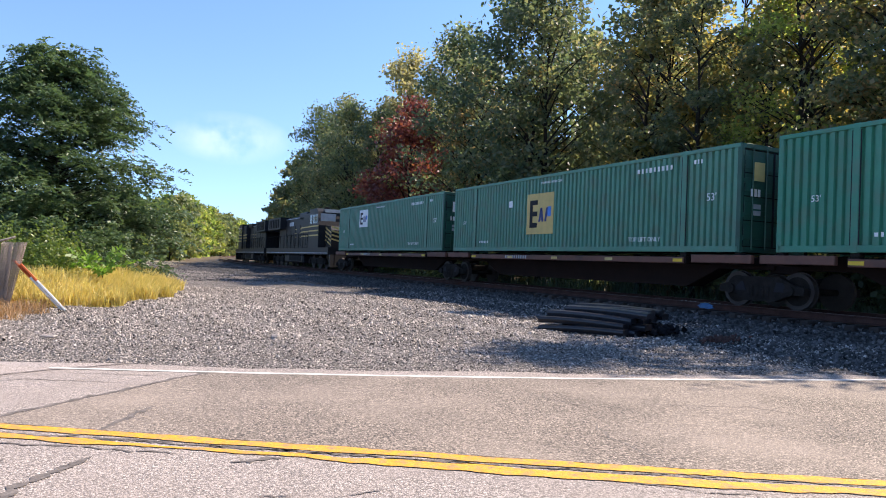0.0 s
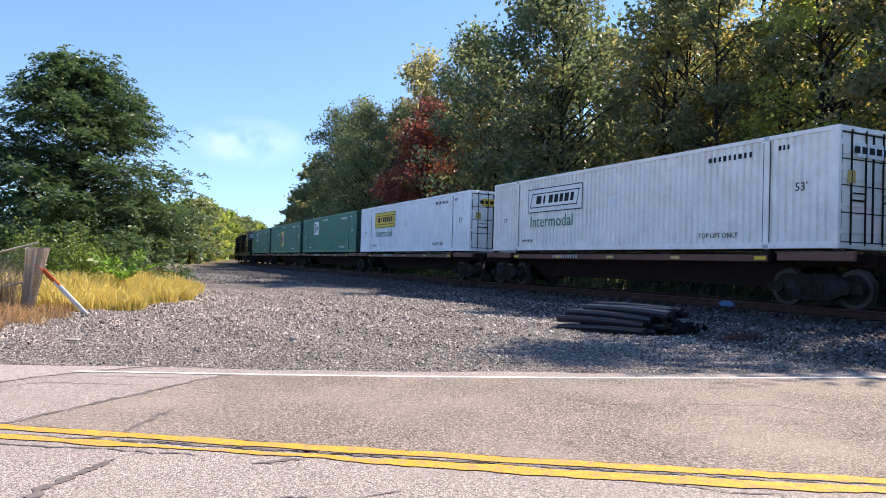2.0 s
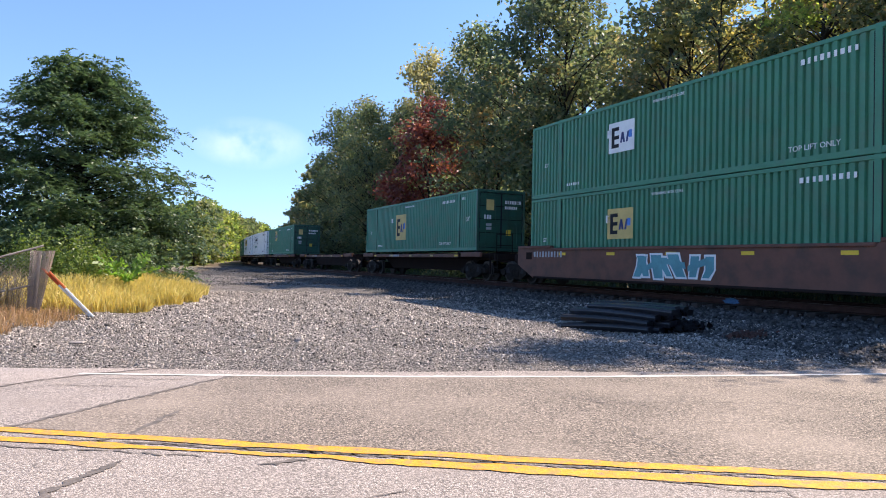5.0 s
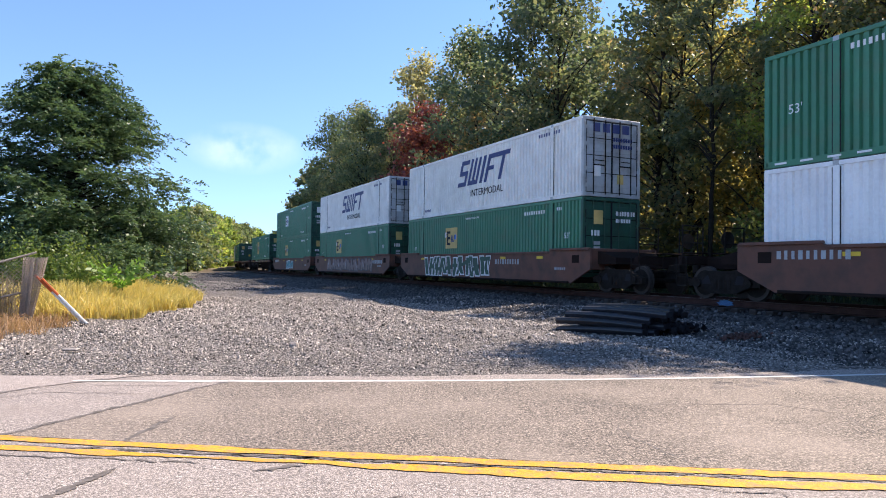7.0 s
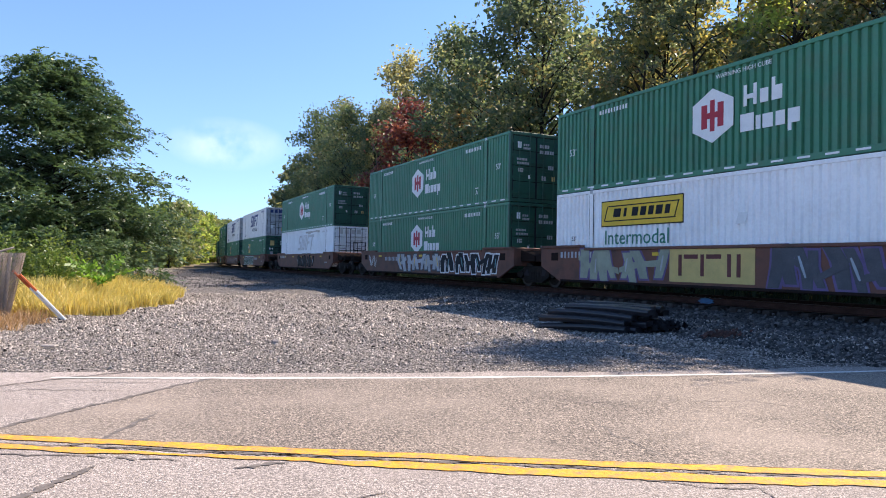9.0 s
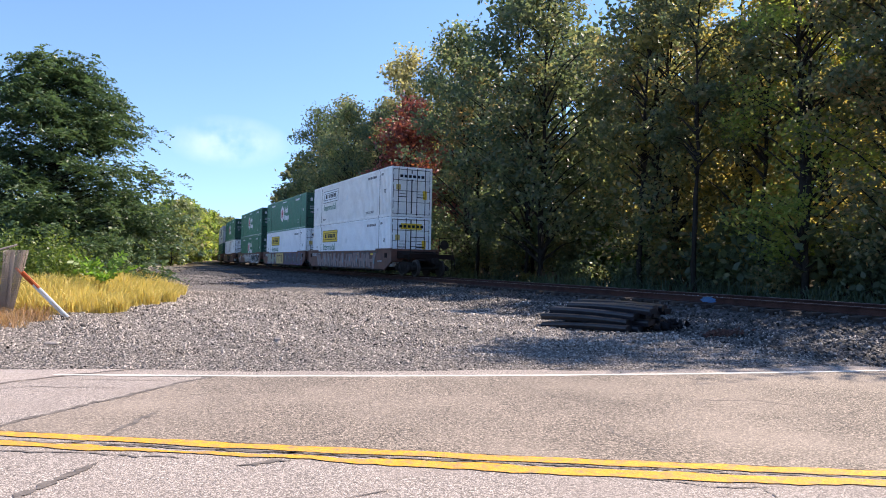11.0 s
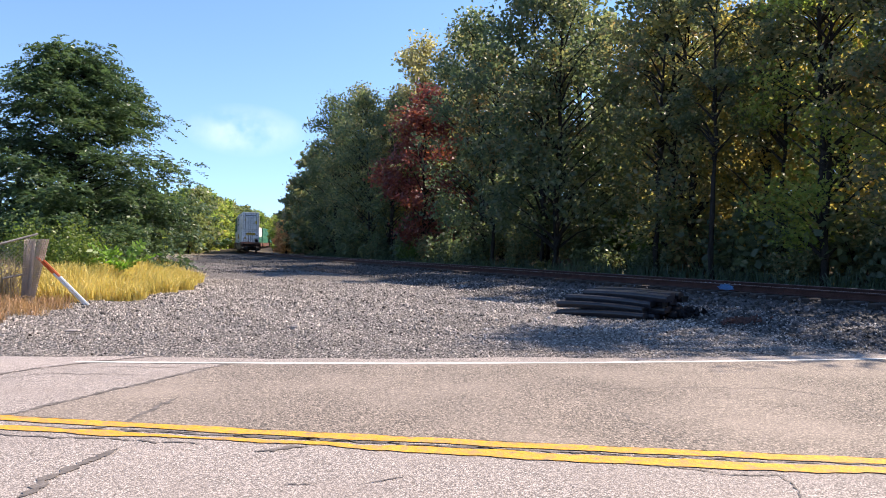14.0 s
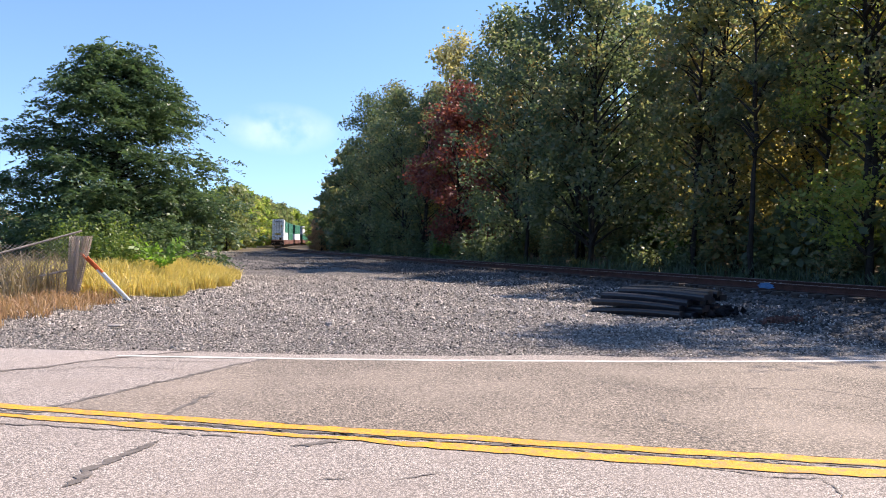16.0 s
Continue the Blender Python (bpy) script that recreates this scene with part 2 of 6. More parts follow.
INK_TAN = mat("marking_tan", (0.62, 0.45, 0.16), 0.6, vary=0.1)
INK_GREEN = mat("marking_green", (0.02, 0.19, 0.12), 0.6, vary=0.1)
INK_RED = mat("marking_red", (0.45, 0.03, 0.05), 0.6, vary=0.1)
INK_BLUE = mat("marking_blue", (0.06, 0.22, 0.62), 0.6, vary=0.1)
SPRAY_BLUE = mat("spray_blue", (0.05, 0.17, 0.36), 0.7, vary=0.3, scale=9, dirt=(0.03, 0.03, 0.05), dirt_amount=0.8, dirt_scale=8)
INK_TEAL = mat("marking_teal", (0.10, 0.32, 0.36), 0.6, vary=0.15)
INK_GREY = mat("marking_grey", (0.42, 0.44, 0.46), 0.6, vary=0.15)
INK_SILVER = mat("marking_silver", (0.46, 0.47, 0.50), 0.5, vary=0.2)
INK_MAUVE = mat("marking_mauve", (0.26, 0.17, 0.16), 0.6, vary=0.2)
INK_FADED = mat("marking_faded_white", (0.66, 0.63, 0.61), 0.7, vary=0.1)
INK_PURPLE = mat("marking_purple", (0.13, 0.09, 0.22), 0.6, vary=0.15)
INK_OLIVE = mat("marking_olive_grey", (0.30, 0.33, 0.25), 0.6, vary=0.15)
INK_SLATE = mat("marking_slate", (0.07, 0.075, 0.09), 0.6, vary=0.2)
INK_PALE = mat("marking_pale_blue", (0.36, 0.42, 0.48), 0.6, vary=0.15)
INK_MAROON = mat("marking_maroon", (0.13, 0.03, 0.03), 0.6, vary=0.15)
INK_SCRAPE = mat("scraped_primer", (0.46, 0.40, 0.34), 0.8, vary=0.3, scale=9, dirt=(0.8, 0.8, 0.8), dirt_amount=0.9, dirt_scale=8)
ORANGE_PAINT = mat("stake_orange", (0.62, 0.12, 0.03), 0.6, vary=0.12)
WOOD_GREY = mat("weathered_wood", (0.30, 0.25, 0.21), 0.85, vary=0.3, scale=6, bump=0.4, bump_scale=20)
WIRE = mat("rusty_wire", (0.36, 0.29, 0.24), 0.75, 0.15, vary=0.3)
GLASS_DARK = mat("dark_glass", (0.02, 0.025, 0.03), 0.08, vary=0.05)

# ---- the railway's line ----
# the heading of the track along its length, from which its plan follows
def heading(s):
    u = np.clip(s, -100, 100) / 100
    h = 2.034 - 0.019 * u - 0.165 * u ** 2 + 0.050 * u ** 3 + 0.021 * u ** 4
    return h - np.radians(0.095) * np.clip(np.asarray(s) - 100, 0, 260)


STEP = np.arange(-470.0, 641.0)
_hx, _hy = np.cos(heading(STEP)), np.sin(heading(STEP))
_zero = 470
_cx, _cy = np.cumsum(_hx), np.cumsum(_hy)
LINE_X, LINE_Y = _cx - _cx[_zero] + 2.001, _cy - _cy[_zero] + 32.524


def rail_z(s):
    u = np.clip(s, -60, 110)
    return 0.491 - 0.0047 * u - 0.08 * (u / 100) ** 2


def on_track(s, side=0.0, up=0.0):
    """A point beside the centre line: side to the right of travel (away from the road), up above the rail heads."""
    h = heading(s)
    return np.array([np.interp(s, STEP, LINE_X) + side * np.sin(h), np.interp(s, STEP, LINE_Y) - side * np.cos(h), rail_z(s) + up])


def nearest(x, y):
    """Length along the track and distance to its right of the points x, y."""
    best, at = np.full(x.shape, 1e18), np.zeros(x.shape)
    for i in range(0, len(STEP), 4):
        d = (x - LINE_X[i]) ** 2 + (y - LINE_Y[i]) ** 2
        w = d < best
        best[w], at[w] = d[w], STEP[i]
    h = heading(at)
    dx, dy = x - np.interp(at, STEP, LINE_X), y - np.interp(at, STEP, LINE_Y)
    at = at + dx * np.cos(h) + dy * np.sin(h)
    return at, dx * np.sin(h) - dy * np.cos(h)


def smooth(a, b, v):
    t = np.clip((v - a) / (b - a), 0, 1)
    return t * t * (3 - 2 * t)


def ground_z(x, y):
    x, y = np.asarray(x, float), np.asarray(y, float)
    s, d = nearest(x, y)
    zr = rail_z(s)
    lot = -0.55 * smooth(25, 120, s) * smooth(14, 30, y)
    bed = zr - 0.27
    bed = bed - 0.09 * smooth(1.2, 1.55, np.abs(d))
    near = bed + (lot - bed) * smooth(1.9, 6.2, -d)
    far = bed + (zr - 0.75 - bed) * smooth(1.9, 3.6, d) + 0.5 * smooth(4.5, 12, d) + 0.14 * np.clip(d - 12, 0, 90)
    z = np.where(d < 0, near, far)
    road = smooth(11.5, 9.8, y) * smooth(26, 14, x) * smooth(-60, -30, x + 0 * y)
    bumps = 0.05 * np.sin(x * 0.9 + 1.3 * np.sin(y * 0.6)) * np.sin(y * 0.8 + np.sin(x * 0.7)) + 0.03 * np.sin(x * 2.3 + y * 1.7)
    z = z + bumps * smooth(10.5, 13, y) * smooth(1.7, 3.0, np.abs(d))
    return z * (1 - road) - 0.02 * road


def link(name, verts, faces, material, smooth_shade=False):
    me = bpy.data.meshes.new(name)
    me.from_pydata([tuple(v) for v in verts], [], [tuple(f) for f in faces])
    me.materials.append(material)
    me.update()
    if smooth_shade:
        me.polygons.foreach_set("use_smooth", np.ones(len(me.polygons), bool))
    return new(name, me)


def axis(lo, hi, step, far_lo, far_hi):
    a = list(np.arange(lo, hi + 1e-6, step))
    w, p, q = step, a[0], a[-1]
    left, right = [], []
    while p > far_lo:
        w *= 1.25
        p -= w
        left.append(p)
    w = step
    while q < far_hi:
        w *= 1.25
        q += w
        right.append(q)
    return np.array(left[::-1] + a + right)


def make_ground():
    ax, ay = axis(-30, 30, 0.5, -2500, 2500), axis(8, 60, 0.5, -2500, 2500)
    gx, gy = np.meshgrid(ax, ay)
    gz = ground_z(gx.ravel(), gy.ravel())
    verts = np.stack([gx.ravel(), gy.ravel(), gz], 1)
    nx, ny = len(ax), len(ay)
    i = (np.arange(ny - 1)[:, None] * nx + np.arange(nx - 1)[None]).ravel()
    faces = np.stack([i, i + 1, i + nx + 1, i + nx], 1)
    ob = link("ground", verts, faces.tolist(), GRAVEL, True)
    me = ob.data
    me.materials.append(SOIL)
    me.materials.append(BALLAST_BED_SHADED)
    me.materials.append(DRY_BOUNCE_FIELD)
    c = verts[faces].mean(1)
    s, d = nearest(c[:, 0], c[:, 1])
    wood = (d > 4.2) | (c[:, 1] < -3) | ((c[:, 0] < -10.0 - 0.28 * (c[:, 1] - 15)) & (c[:, 1] > 10)) | (np.abs(c[:, 0]) > 45) | (c[:, 1] > 70) & (d < -9)
    # ground behind the camera and far out takes the pale bounce colour
    field = (c[:, 1] < -3) | ((d < 0) & ((np.abs(c[:, 0]) > 45) | (c[:, 1] > 70)))
    # the shade-dark bed colour widens over the lot further along the line
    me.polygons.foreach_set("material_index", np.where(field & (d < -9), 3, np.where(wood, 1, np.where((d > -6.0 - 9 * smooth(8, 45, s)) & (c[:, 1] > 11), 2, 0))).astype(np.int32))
    return tagged(ob, "grey crushed-stone lot and ground running out to the woods", "ground", kind="structure")


ground = make_ground()


# ---- road ----
def white_y(x):
    return 9.29 + 0.095 * x + 0.0075 * np.clip(x, -8, 9) ** 2


def yellow_y(x):
    return 5.59 - 0.115 * x + 0.004 * np.clip(x, -9, 9) ** 2


def strip(name, xs, lo, hi, z, material, parent=None):
    xs = np.asarray(xs, float)
    n = len(xs)
    verts = [(x, y, z) for x, y in zip(xs, lo)] + [(x, y, z) for x, y in zip(xs, hi)]
    ob = link(name, verts, [(i, i + 1, n + i + 1, n + i) for i in range(n - 1)], material)
    ob.parent = parent
    return ob


XR = np.linspace(-70, 10.4, 162)
rng = np.random.default_rng(7)
EDGE = white_y(XR) + 0.42 + 0.10 * np.sin(XR * 1.9) * np.sin(XR * 0.63 + 1) + rng.uniform(-0.05, 0.05, len(XR))


def edge_at(x):
    return np.interp(x, XR, EDGE)


road = tagged(strip("road", XR, yellow_y(XR) - 6.0, EDGE, 0.0, ASPHALT), "worn two-lane asphalt road with patches and tar seams", "road", kind="structure")
XP = np.concatenate([np.linspace(-4.05, -2.95, 12), np.linspace(-2.8, 10.4, 60)])
seam = np.interp(XP, (-4.05, -2.95), (yellow_y(-4.05) + 0.1, white_y(-2.95)))
strip("asphalt_patch", XP, yellow_y(XP) + 0.09, np.where(XP > -2.9, white_y(XP) - 0.01, seam), 0.004, ASPHALT_DARK, road)
XL = np.arange(-40, 10.4, 0.07)


def worn(y, half, seed, rough):
    rr = np.random.default_rng(seed)
    k = np.convolve(rr.normal(0, rough, len(y) + 4), np.ones(5) / 5, "valid")
    q = np.convolve(rr.normal(0, rough, len(y) + 4), np.ones(5) / 5, "valid")
    return y - half + k, y + half + q


XW = XL[XL > -5.0]
strip("edge_line", XW, *worn(white_y(XW), 0.047, 1, 0.016), 0.008, WHITE_PAINT, road)
strip("centre_line", XL, *worn(yellow_y(XL), 0.075, 2, 0.022), 0.008, YELLOW_PAINT, road)
strip("centre_line", XL, *worn(yellow_y(XL) - 0.265 - 0.02 * np.sin(XL * 1.3), np.interp(XL, (-4, -3.4, -2.9, -2.3, -0.7, -0.4), (0.055, 0.05, 0.075, 0.035, 0.04, 0.086)), 3, 0.035), 0.008, YELLOW_PAINT, road)
XA = np.linspace(-40, -4.15, 60)
strip("pale_apron", XA, np.interp(XA, (-40, -6.4, -5.43, -5.26, -4.72, -4.15), (6.0, 7.35, 8.1, 8.5, 9.12, 9.55)), edge_at(XA), 0.004, APRON, road)


# ---- track ----
def part(name, bm, material, parent=None, label=""):
    me = bpy.data.meshes.new(name)
    bm.to_mesh(me)
    bm.free()
    me.materials.append(material)
    ob = new(name, me)
    ob.parent = parent
    if label:
        tagged(ob, label)
    return ob


def sweep(name, profile, svals, side, material, parent=None):
    """A profile of (side, up) carried along the track."""
    n, verts = len(profile), []
    for s in svals:
        verts += [on_track(s, side + a, b) for a, b in profile]
    faces = [(i * n + j, (i + 1) * n + j, (i + 1) * n + (j + 1) % n, i * n + (j + 1) % n) for i in range(len(svals) - 1) for j in range(n)]
    ob = link(name, verts, faces, material)
    ob.parent = parent
    return ob


track = tagged(new("railway_track"), "single railway track on crushed-stone ballast", "track", kind="structure")
RAIL_S = np.concatenate([np.arange(-160, 300, 3.0), np.arange(300, 420, 6.0)])
for side in (-0.75, 0.75):
    rail = sweep("rail", [(-0.07, -0.18), (0.07, -0.18), (0.07, -0.165), (0.012, -0.145), (0.012, -0.05), (0.036, -0.035), (0.036, -0.006), (-0.036, -0.006), (-0.036, -0.035), (-0.012, -0.05), (-0.012, -0.145), (-0.07, -0.165)], RAIL_S, side, RAIL_STEEL, track)
    sweep("rail_head", [(-0.033, -0.006), (0.033, -0.006), (0.028, 0.0), (-0.028, 0.0)], RAIL_S, side, RAIL_HEAD, rail)


def place(ob, s, side=0.0, up=0.0, turn=0.0):
    p = on_track(s, side, up)
    ob.matrix_basis = pose(p[0], p[1], p[2], 0, 0, math.degrees(float(heading(s))) + turn)
    return ob


# seams, cracks and worn places of the road
def seam_line(points, width, seed, name="tar_seam", z=0.006):
    rr = np.random.default_rng(seed)
    pts = np.array(points, float)
    along = np.concatenate([[0], np.cumsum(np.linalg.norm(np.diff(pts, axis=0), axis=1))])
    k = np.linspace(0, along[-1], max(6, int(along[-1] / 0.03)))
    x, y = np.interp(k, along, pts[:, 0]), np.interp(k, along, pts[:, 1])
    wob = np.convolve(rr.normal(0, 0.035, len(k) + 4), np.ones(5) / 5, "valid")
    dx, dy = np.gradient(x), np.gradient(y)
    n = np.hypot(dx, dy)
    nx, ny = -dy / n, dx / n
    w = 0.8 * width * rr.uniform(0.3, 1.35, len(k)) * np.minimum(1, np.minimum(k, along[-1] - k) / 0.15 + 0.1)
    a = np.stack([x + nx * (wob - w), y + ny * (wob - w), np.full(len(k), z)], 1)
    b = np.stack([x + nx * (wob + w), y + ny * (wob + w), np.full(len(k), z)], 1)
    m = len(k)
    ob = link(name, np.concatenate([a, b]), [(i, i + 1, m + i + 1, m + i) for i in range(m - 1)], TAR)
    ob.parent = road


for n, (width, pts) in enumerate((
        (0.048, [(-4.15, 6.1), (-3.55, 7.6), (-3.2, 8.6), (-2.9, 9.2)]),
        (0.055, [(-2.60, 5.28), (-2.66, 4.95), (-2.72, 4.6), (-2.70, 4.2)]),
        (0.045, [(-3.1, 5.75), (-2.91, 6.06), (-2.85, 7.04)]),
        (0.05, [(-1.54, 5.27), (-1.3, 5.36), (-1.16, 5.44)]),
        (0.035, [(-6.4, 7.3), (-5.43, 8.07), (-5.26, 8.45), (-4.72, 9.12), (-3.88, 9.75)]),
        (0.013, [(1.06, 8.32), (1.4, 7.95), (1.71, 7.61)]),
        (0.013, [(1.55, 7.0), (1.57, 6.51), (1.62, 6.31), (1.85, 5.62)]),
        (0.012, [(1.4, 5.09), (2.05, 4.91), (2.34, 4.94)]),
        (0.012, [(-4.54, 8.71), (-3.46, 8.72)]), (0.012, [(-5.27, 7.84), (-4.84, 8.22), (-3.73, 8.2)]),
        (0.012, [(1.49, 7.77), (2.6, 7.9), (3.6, 7.95), (4.07, 7.5), (3.93, 6.56)]),
        (0.020, [(-4.6, 5.98), (-2.6, 5.75), (-0.5, 5.52), (0.6, 5.38)]),
        (0.014, [(0.6, 5.38), (2.2, 5.26), (4.0, 5.1)]),
        (0.018, [(-4.4, 5.62), (-3.2, 5.55), (-2.0, 5.45)]),
        (0.010, [(2.3, 4.9), (2.2, 4.5), (2.3, 4.1)]), (0.012, [(-0.6, 4.6), (-0.3, 4.75)]), (0.012, [(-1.2, 4.5), (-0.9, 4.62)]))):
    seam_line(pts, width, n)
# the joint between the two lanes has opened under the centre lines
for n, (x0, x1, width) in enumerate(((-5.4, -4.0, 0.03), (-2.9, -2.1, 0.022), (-1.9, -0.6, 0.026), (-0.7, 0.5, 0.028), (0.5, 1.3, 0.018), (1.5, 2.4, 0.014))):
    seam_line([(q, float(yellow_y(q)) - 0.125) for q in np.linspace(x0, x1, 12)], width, 40 + n)


# loose stones over the lot and the ballast
def stones(name, x, y, size, material, seed, label, sink=0.25):
    rr = np.random.default_rng(seed)
    n = len(x)
    # a broken wedge: three corners below, three above, its underside buried
    t0 = np.radians([90, 210, 330, 120, 240, 0])
    wedge = np.stack([np.cos(t0) * np.repeat((0.62, 0.42), 3), np.sin(t0) * np.repeat((0.62, 0.42), 3), np.repeat((-0.45, 0.42), 3)], 1)
    v = (wedge[None] + rr.uniform(-0.24, 0.24, (n, 6, 3))) * np.array([1, 1, 0.7])
    v = v * (size[:, None] * rr.uniform(0.6, 1.2, (n, 3)))[:, None, :]
    q = np.stack([rr.normal(size=n), 0.22 * rr.normal(size=n), 0.22 * rr.normal(size=n), rr.normal(size=n)], 1)
    q /= np.linalg.norm(q, axis=1)[:, None]
    w, a, b, c = q.T
    R = np.stack([1 - 2 * (b * b + c * c), 2 * (a * b - c * w), 2 * (a * c + b * w), 2 * (a * b + c * w), 1 - 2 * (a * a + c * c), 2 * (b * c - a * w), 2 * (a * c - b * w), 2 * (b * c + a * w), 1 - 2 * (a * a + b * b)], 1).reshape(n, 3, 3)
    v = np.einsum("nij,nkj->nki", R, v)
    v += np.stack([x, y, ground_z(x, y) + size * sink], 1)[:, None, :]
    tris = np.array([(3, 4, 5), (0, 1, 3), (1, 4, 3), (1, 2, 4), (2, 5, 4), (2, 0, 5), (0, 3, 5)])
    f = (np.arange(n)[:, None, None] * 6 + tris[None]).reshape(-1)
    me = bpy.data.meshes.new(name)
    me.vertices.add(6 * n)
    me.vertices.foreach_set("co", v.ravel())
    me.loops.add(len(f))
    me.loops.foreach_set("vertex_index", f)
    me.polygons.add(7 * n)
    me.polygons.foreach_set("loop_start", np.arange(7 * n) * 3)
    me.materials.append(material)
    me.update(calc_edges=True)
    return tagged(new(name, me), label, name, kind="stuff")


rr = np.random.default_rng(3)
k = 240000
x, y = rr.uniform(-16, 17, k), 9.55 + 20 * rr.random(k) ** 1.5
s_, d_ = nearest(x, y)
keep = (d_ < -3.0) & (y > white_y(x) + 0.14 + 1.5 * rr.random(k) ** 1.6) & (x > -10.5 - 0.05 * (y - 10)) & (np.abs(x) < 3 + y * 0.75)
x, y = x[keep][:60000], y[keep][:60000]
stones("gravel", x, y, np.clip(rr.lognormal(-3.62, 0.36, len(x)) * np.interp(y, (10, 12.5, 18), (0.62, 0.95, 1.25)), 0.014, 0.085), STONE, 4, "loose grey crushed stone spread over the lot")
k = 30000
s_, d_ = rr.uniform(-24, 46, k), rr.uniform(-5.6, 2.0, k)
s_ = -24 + (s_ + 24) ** 1.25 / 70 ** 0.25
h_ = heading(s_)
x, y = np.interp(s_, STEP, LINE_X) + d_ * np.sin(h_), np.interp(s_, STEP, LINE_Y) - d_ * np.cos(h_)
# far stones take the shade-dark tone out over the lot
far_s, far_d = 8 + 62 * rr.random(4500) ** 1.3, rr.uniform(-14, -5.5, 4500)
far_h = heading(far_s)
fx, fy = np.interp(far_s, STEP, LINE_X) + far_d * np.sin(far_h), np.interp(far_s, STEP, LINE_Y) - far_d * np.cos(far_h)
x, y, k = np.concatenate([x, fx]), np.concatenate([y, fy]), k + 4500
stones("ballast", x, y, np.clip(rr.lognormal(-2.75, 0.3, k), 0.03, 0.10), BALLAST_STONE_SHADED, 5, "sharp grey ballast stones heaped along the track, darkened for the wood's shade")


# ---- the train: shapes ----
def box(bm, x, y, z, sx, sy, sz, bevel=0.0):
    """A box centred on x, y, z, with its edges broken."""
    made = bmesh.ops.create_cube(bm, size=1, matrix=Matrix.LocRotScale((x, y, z), None, (sx, sy, sz)))
    if bevel:
        vs = set(made["verts"])
        es = [e for e in bm.edges if e.verts[0] in vs and e.verts[1] in vs]
        bmesh.ops.bevel(bm, geom=es, offset=bevel, segments=1, affect="EDGES")
    return bm


def boxes(*rows, bevel=0.0):
    bm = bmesh.new()
    for r in rows:
        box(bm, *r, bevel=bevel)
    return bm


def prism(points, y0, y1, bm=None):
    """A side view (x, z) given thickness from y0 to y1."""
    bm = bm or bmesh.new()
    a = [bm.verts.new((x, y0, z)) for x, z in points]
    b = [bm.verts.new((x, y1, z)) for x, z in points]
    n = len(points)
    for i in range(n):
        bm.faces.new((a[i], a[(i + 1) % n], b[(i + 1) % n], b[i]))
    bm.faces.new(a[::-1]), bm.faces.new(b)
    bmesh.ops.recalc_face_normals(bm, faces=bm.faces)
    return bm


def tube(bm, p, q, r, sides=8):
    p, q = Vector(p), Vector(q)
    m = Matrix.Translation((p + q) / 2) @ (q - p).to_track_quat("Z", "Y").to_matrix().to_4x4()
    bmesh.ops.create_cone(bm, cap_ends=True, segments=sides, radius1=r, radius2=r, depth=(q - p).length, matrix=m)
    return bm


def thing(name, label, category, group=""):
    return tagged(new(name), label, category, group)


LENGTH, WIDE, HIGH = 16.154, 2.59, 2.896
FACE = WIDE / 2 - 0.012          # markings stand on the corrugations
SIDE = Matrix(((-1, 0, 0, 0), (0, 0, 1, 0), (0, 1, 0, 0), (0, 0, 0, 1)))


def corrugated(x0, x1, y, z0, z1, deep, pitch=0.225):
    """An upright corrugated sheet along x, its back closed."""
    n = max(2, round((x1 - x0) / pitch))
    p = (x1 - x0) / n
    xs, ys = [], []
    for i in range(n):
        for f, k in ((0.0, 0), (0.52, 0), (0.64, 1), (0.88, 1)):
            xs.append(x0 + (i + f) * p), ys.append(y - k * deep)
    xs.append(x1), ys.append(y)
    bm = bmesh.new()
    lo = [bm.verts.new((a, b, z0)) for a, b in zip(xs, ys)]
    hi = [bm.verts.new((a, b, z1)) for a, b in zip(xs, ys)]
    for i in range(len(xs) - 1):
        bm.faces.new((lo[i], lo[i + 1], hi[i + 1], hi[i]) if deep < 0 else (lo[i + 1], lo[i], hi[i], hi[i + 1]))
    return bm


def plate(parent, name, u, v, w, h, material, lean=0.0, y=None, label=""):
    """A painted panel on the side: u from the leading end, v above the floor; lean shears it."""
    x = LENGTH / 2 - u
    y = FACE if y is None else y
    return part(name, prism([(x, v), (x - w, v), (x - w - lean, v + h), (x - lean, v + h)], y - 0.004, y + 0.004), material, parent, label)


def lettering(parent, body, u, v, size, material, y=None, name="lettering", stretch=1.0):
    cu = bpy.data.curves.new(name, "FONT")
    cu.body, cu.size, cu.extrude = body, size, 0.003
    cu.resolution_u = 2
    tmp = bpy.data.objects.new(name, cu)
    scene.collection.objects.link(tmp)
    me = bpy.data.meshes.new_from_object(tmp.evaluated_get(bpy.context.evaluated_depsgraph_get()))
    bpy.data.objects.remove(tmp)
    me.transform(Matrix.Translation((LENGTH / 2 - u, FACE if y is None else y, v)) @ SIDE @ Matrix.Diagonal((stretch, 1, 1, 1)))
    me.materials.clear()
    me.materials.append(material)
    ob = new(name, me)
    ob.parent = parent
    return tagged(ob, kind="stuff")


def bars(parent, u, v, w, h, n, material, y=None, name="marking_bar"):
    """A row of n plain bars for writing that is not spelled out."""
    bm, y = bmesh.new(), FACE if y is None else y
    p = w / n
    for i in range(n):
        x = LENGTH / 2 - u - (i + 0.5) * p
        box(bm, x, y, v + h / 2, p * (0.42 if i % 3 else 0.6), 0.008, h * (1.0 if i % 2 else 0.9))
    return tagged(part(name, bm, material, parent), kind="stuff")


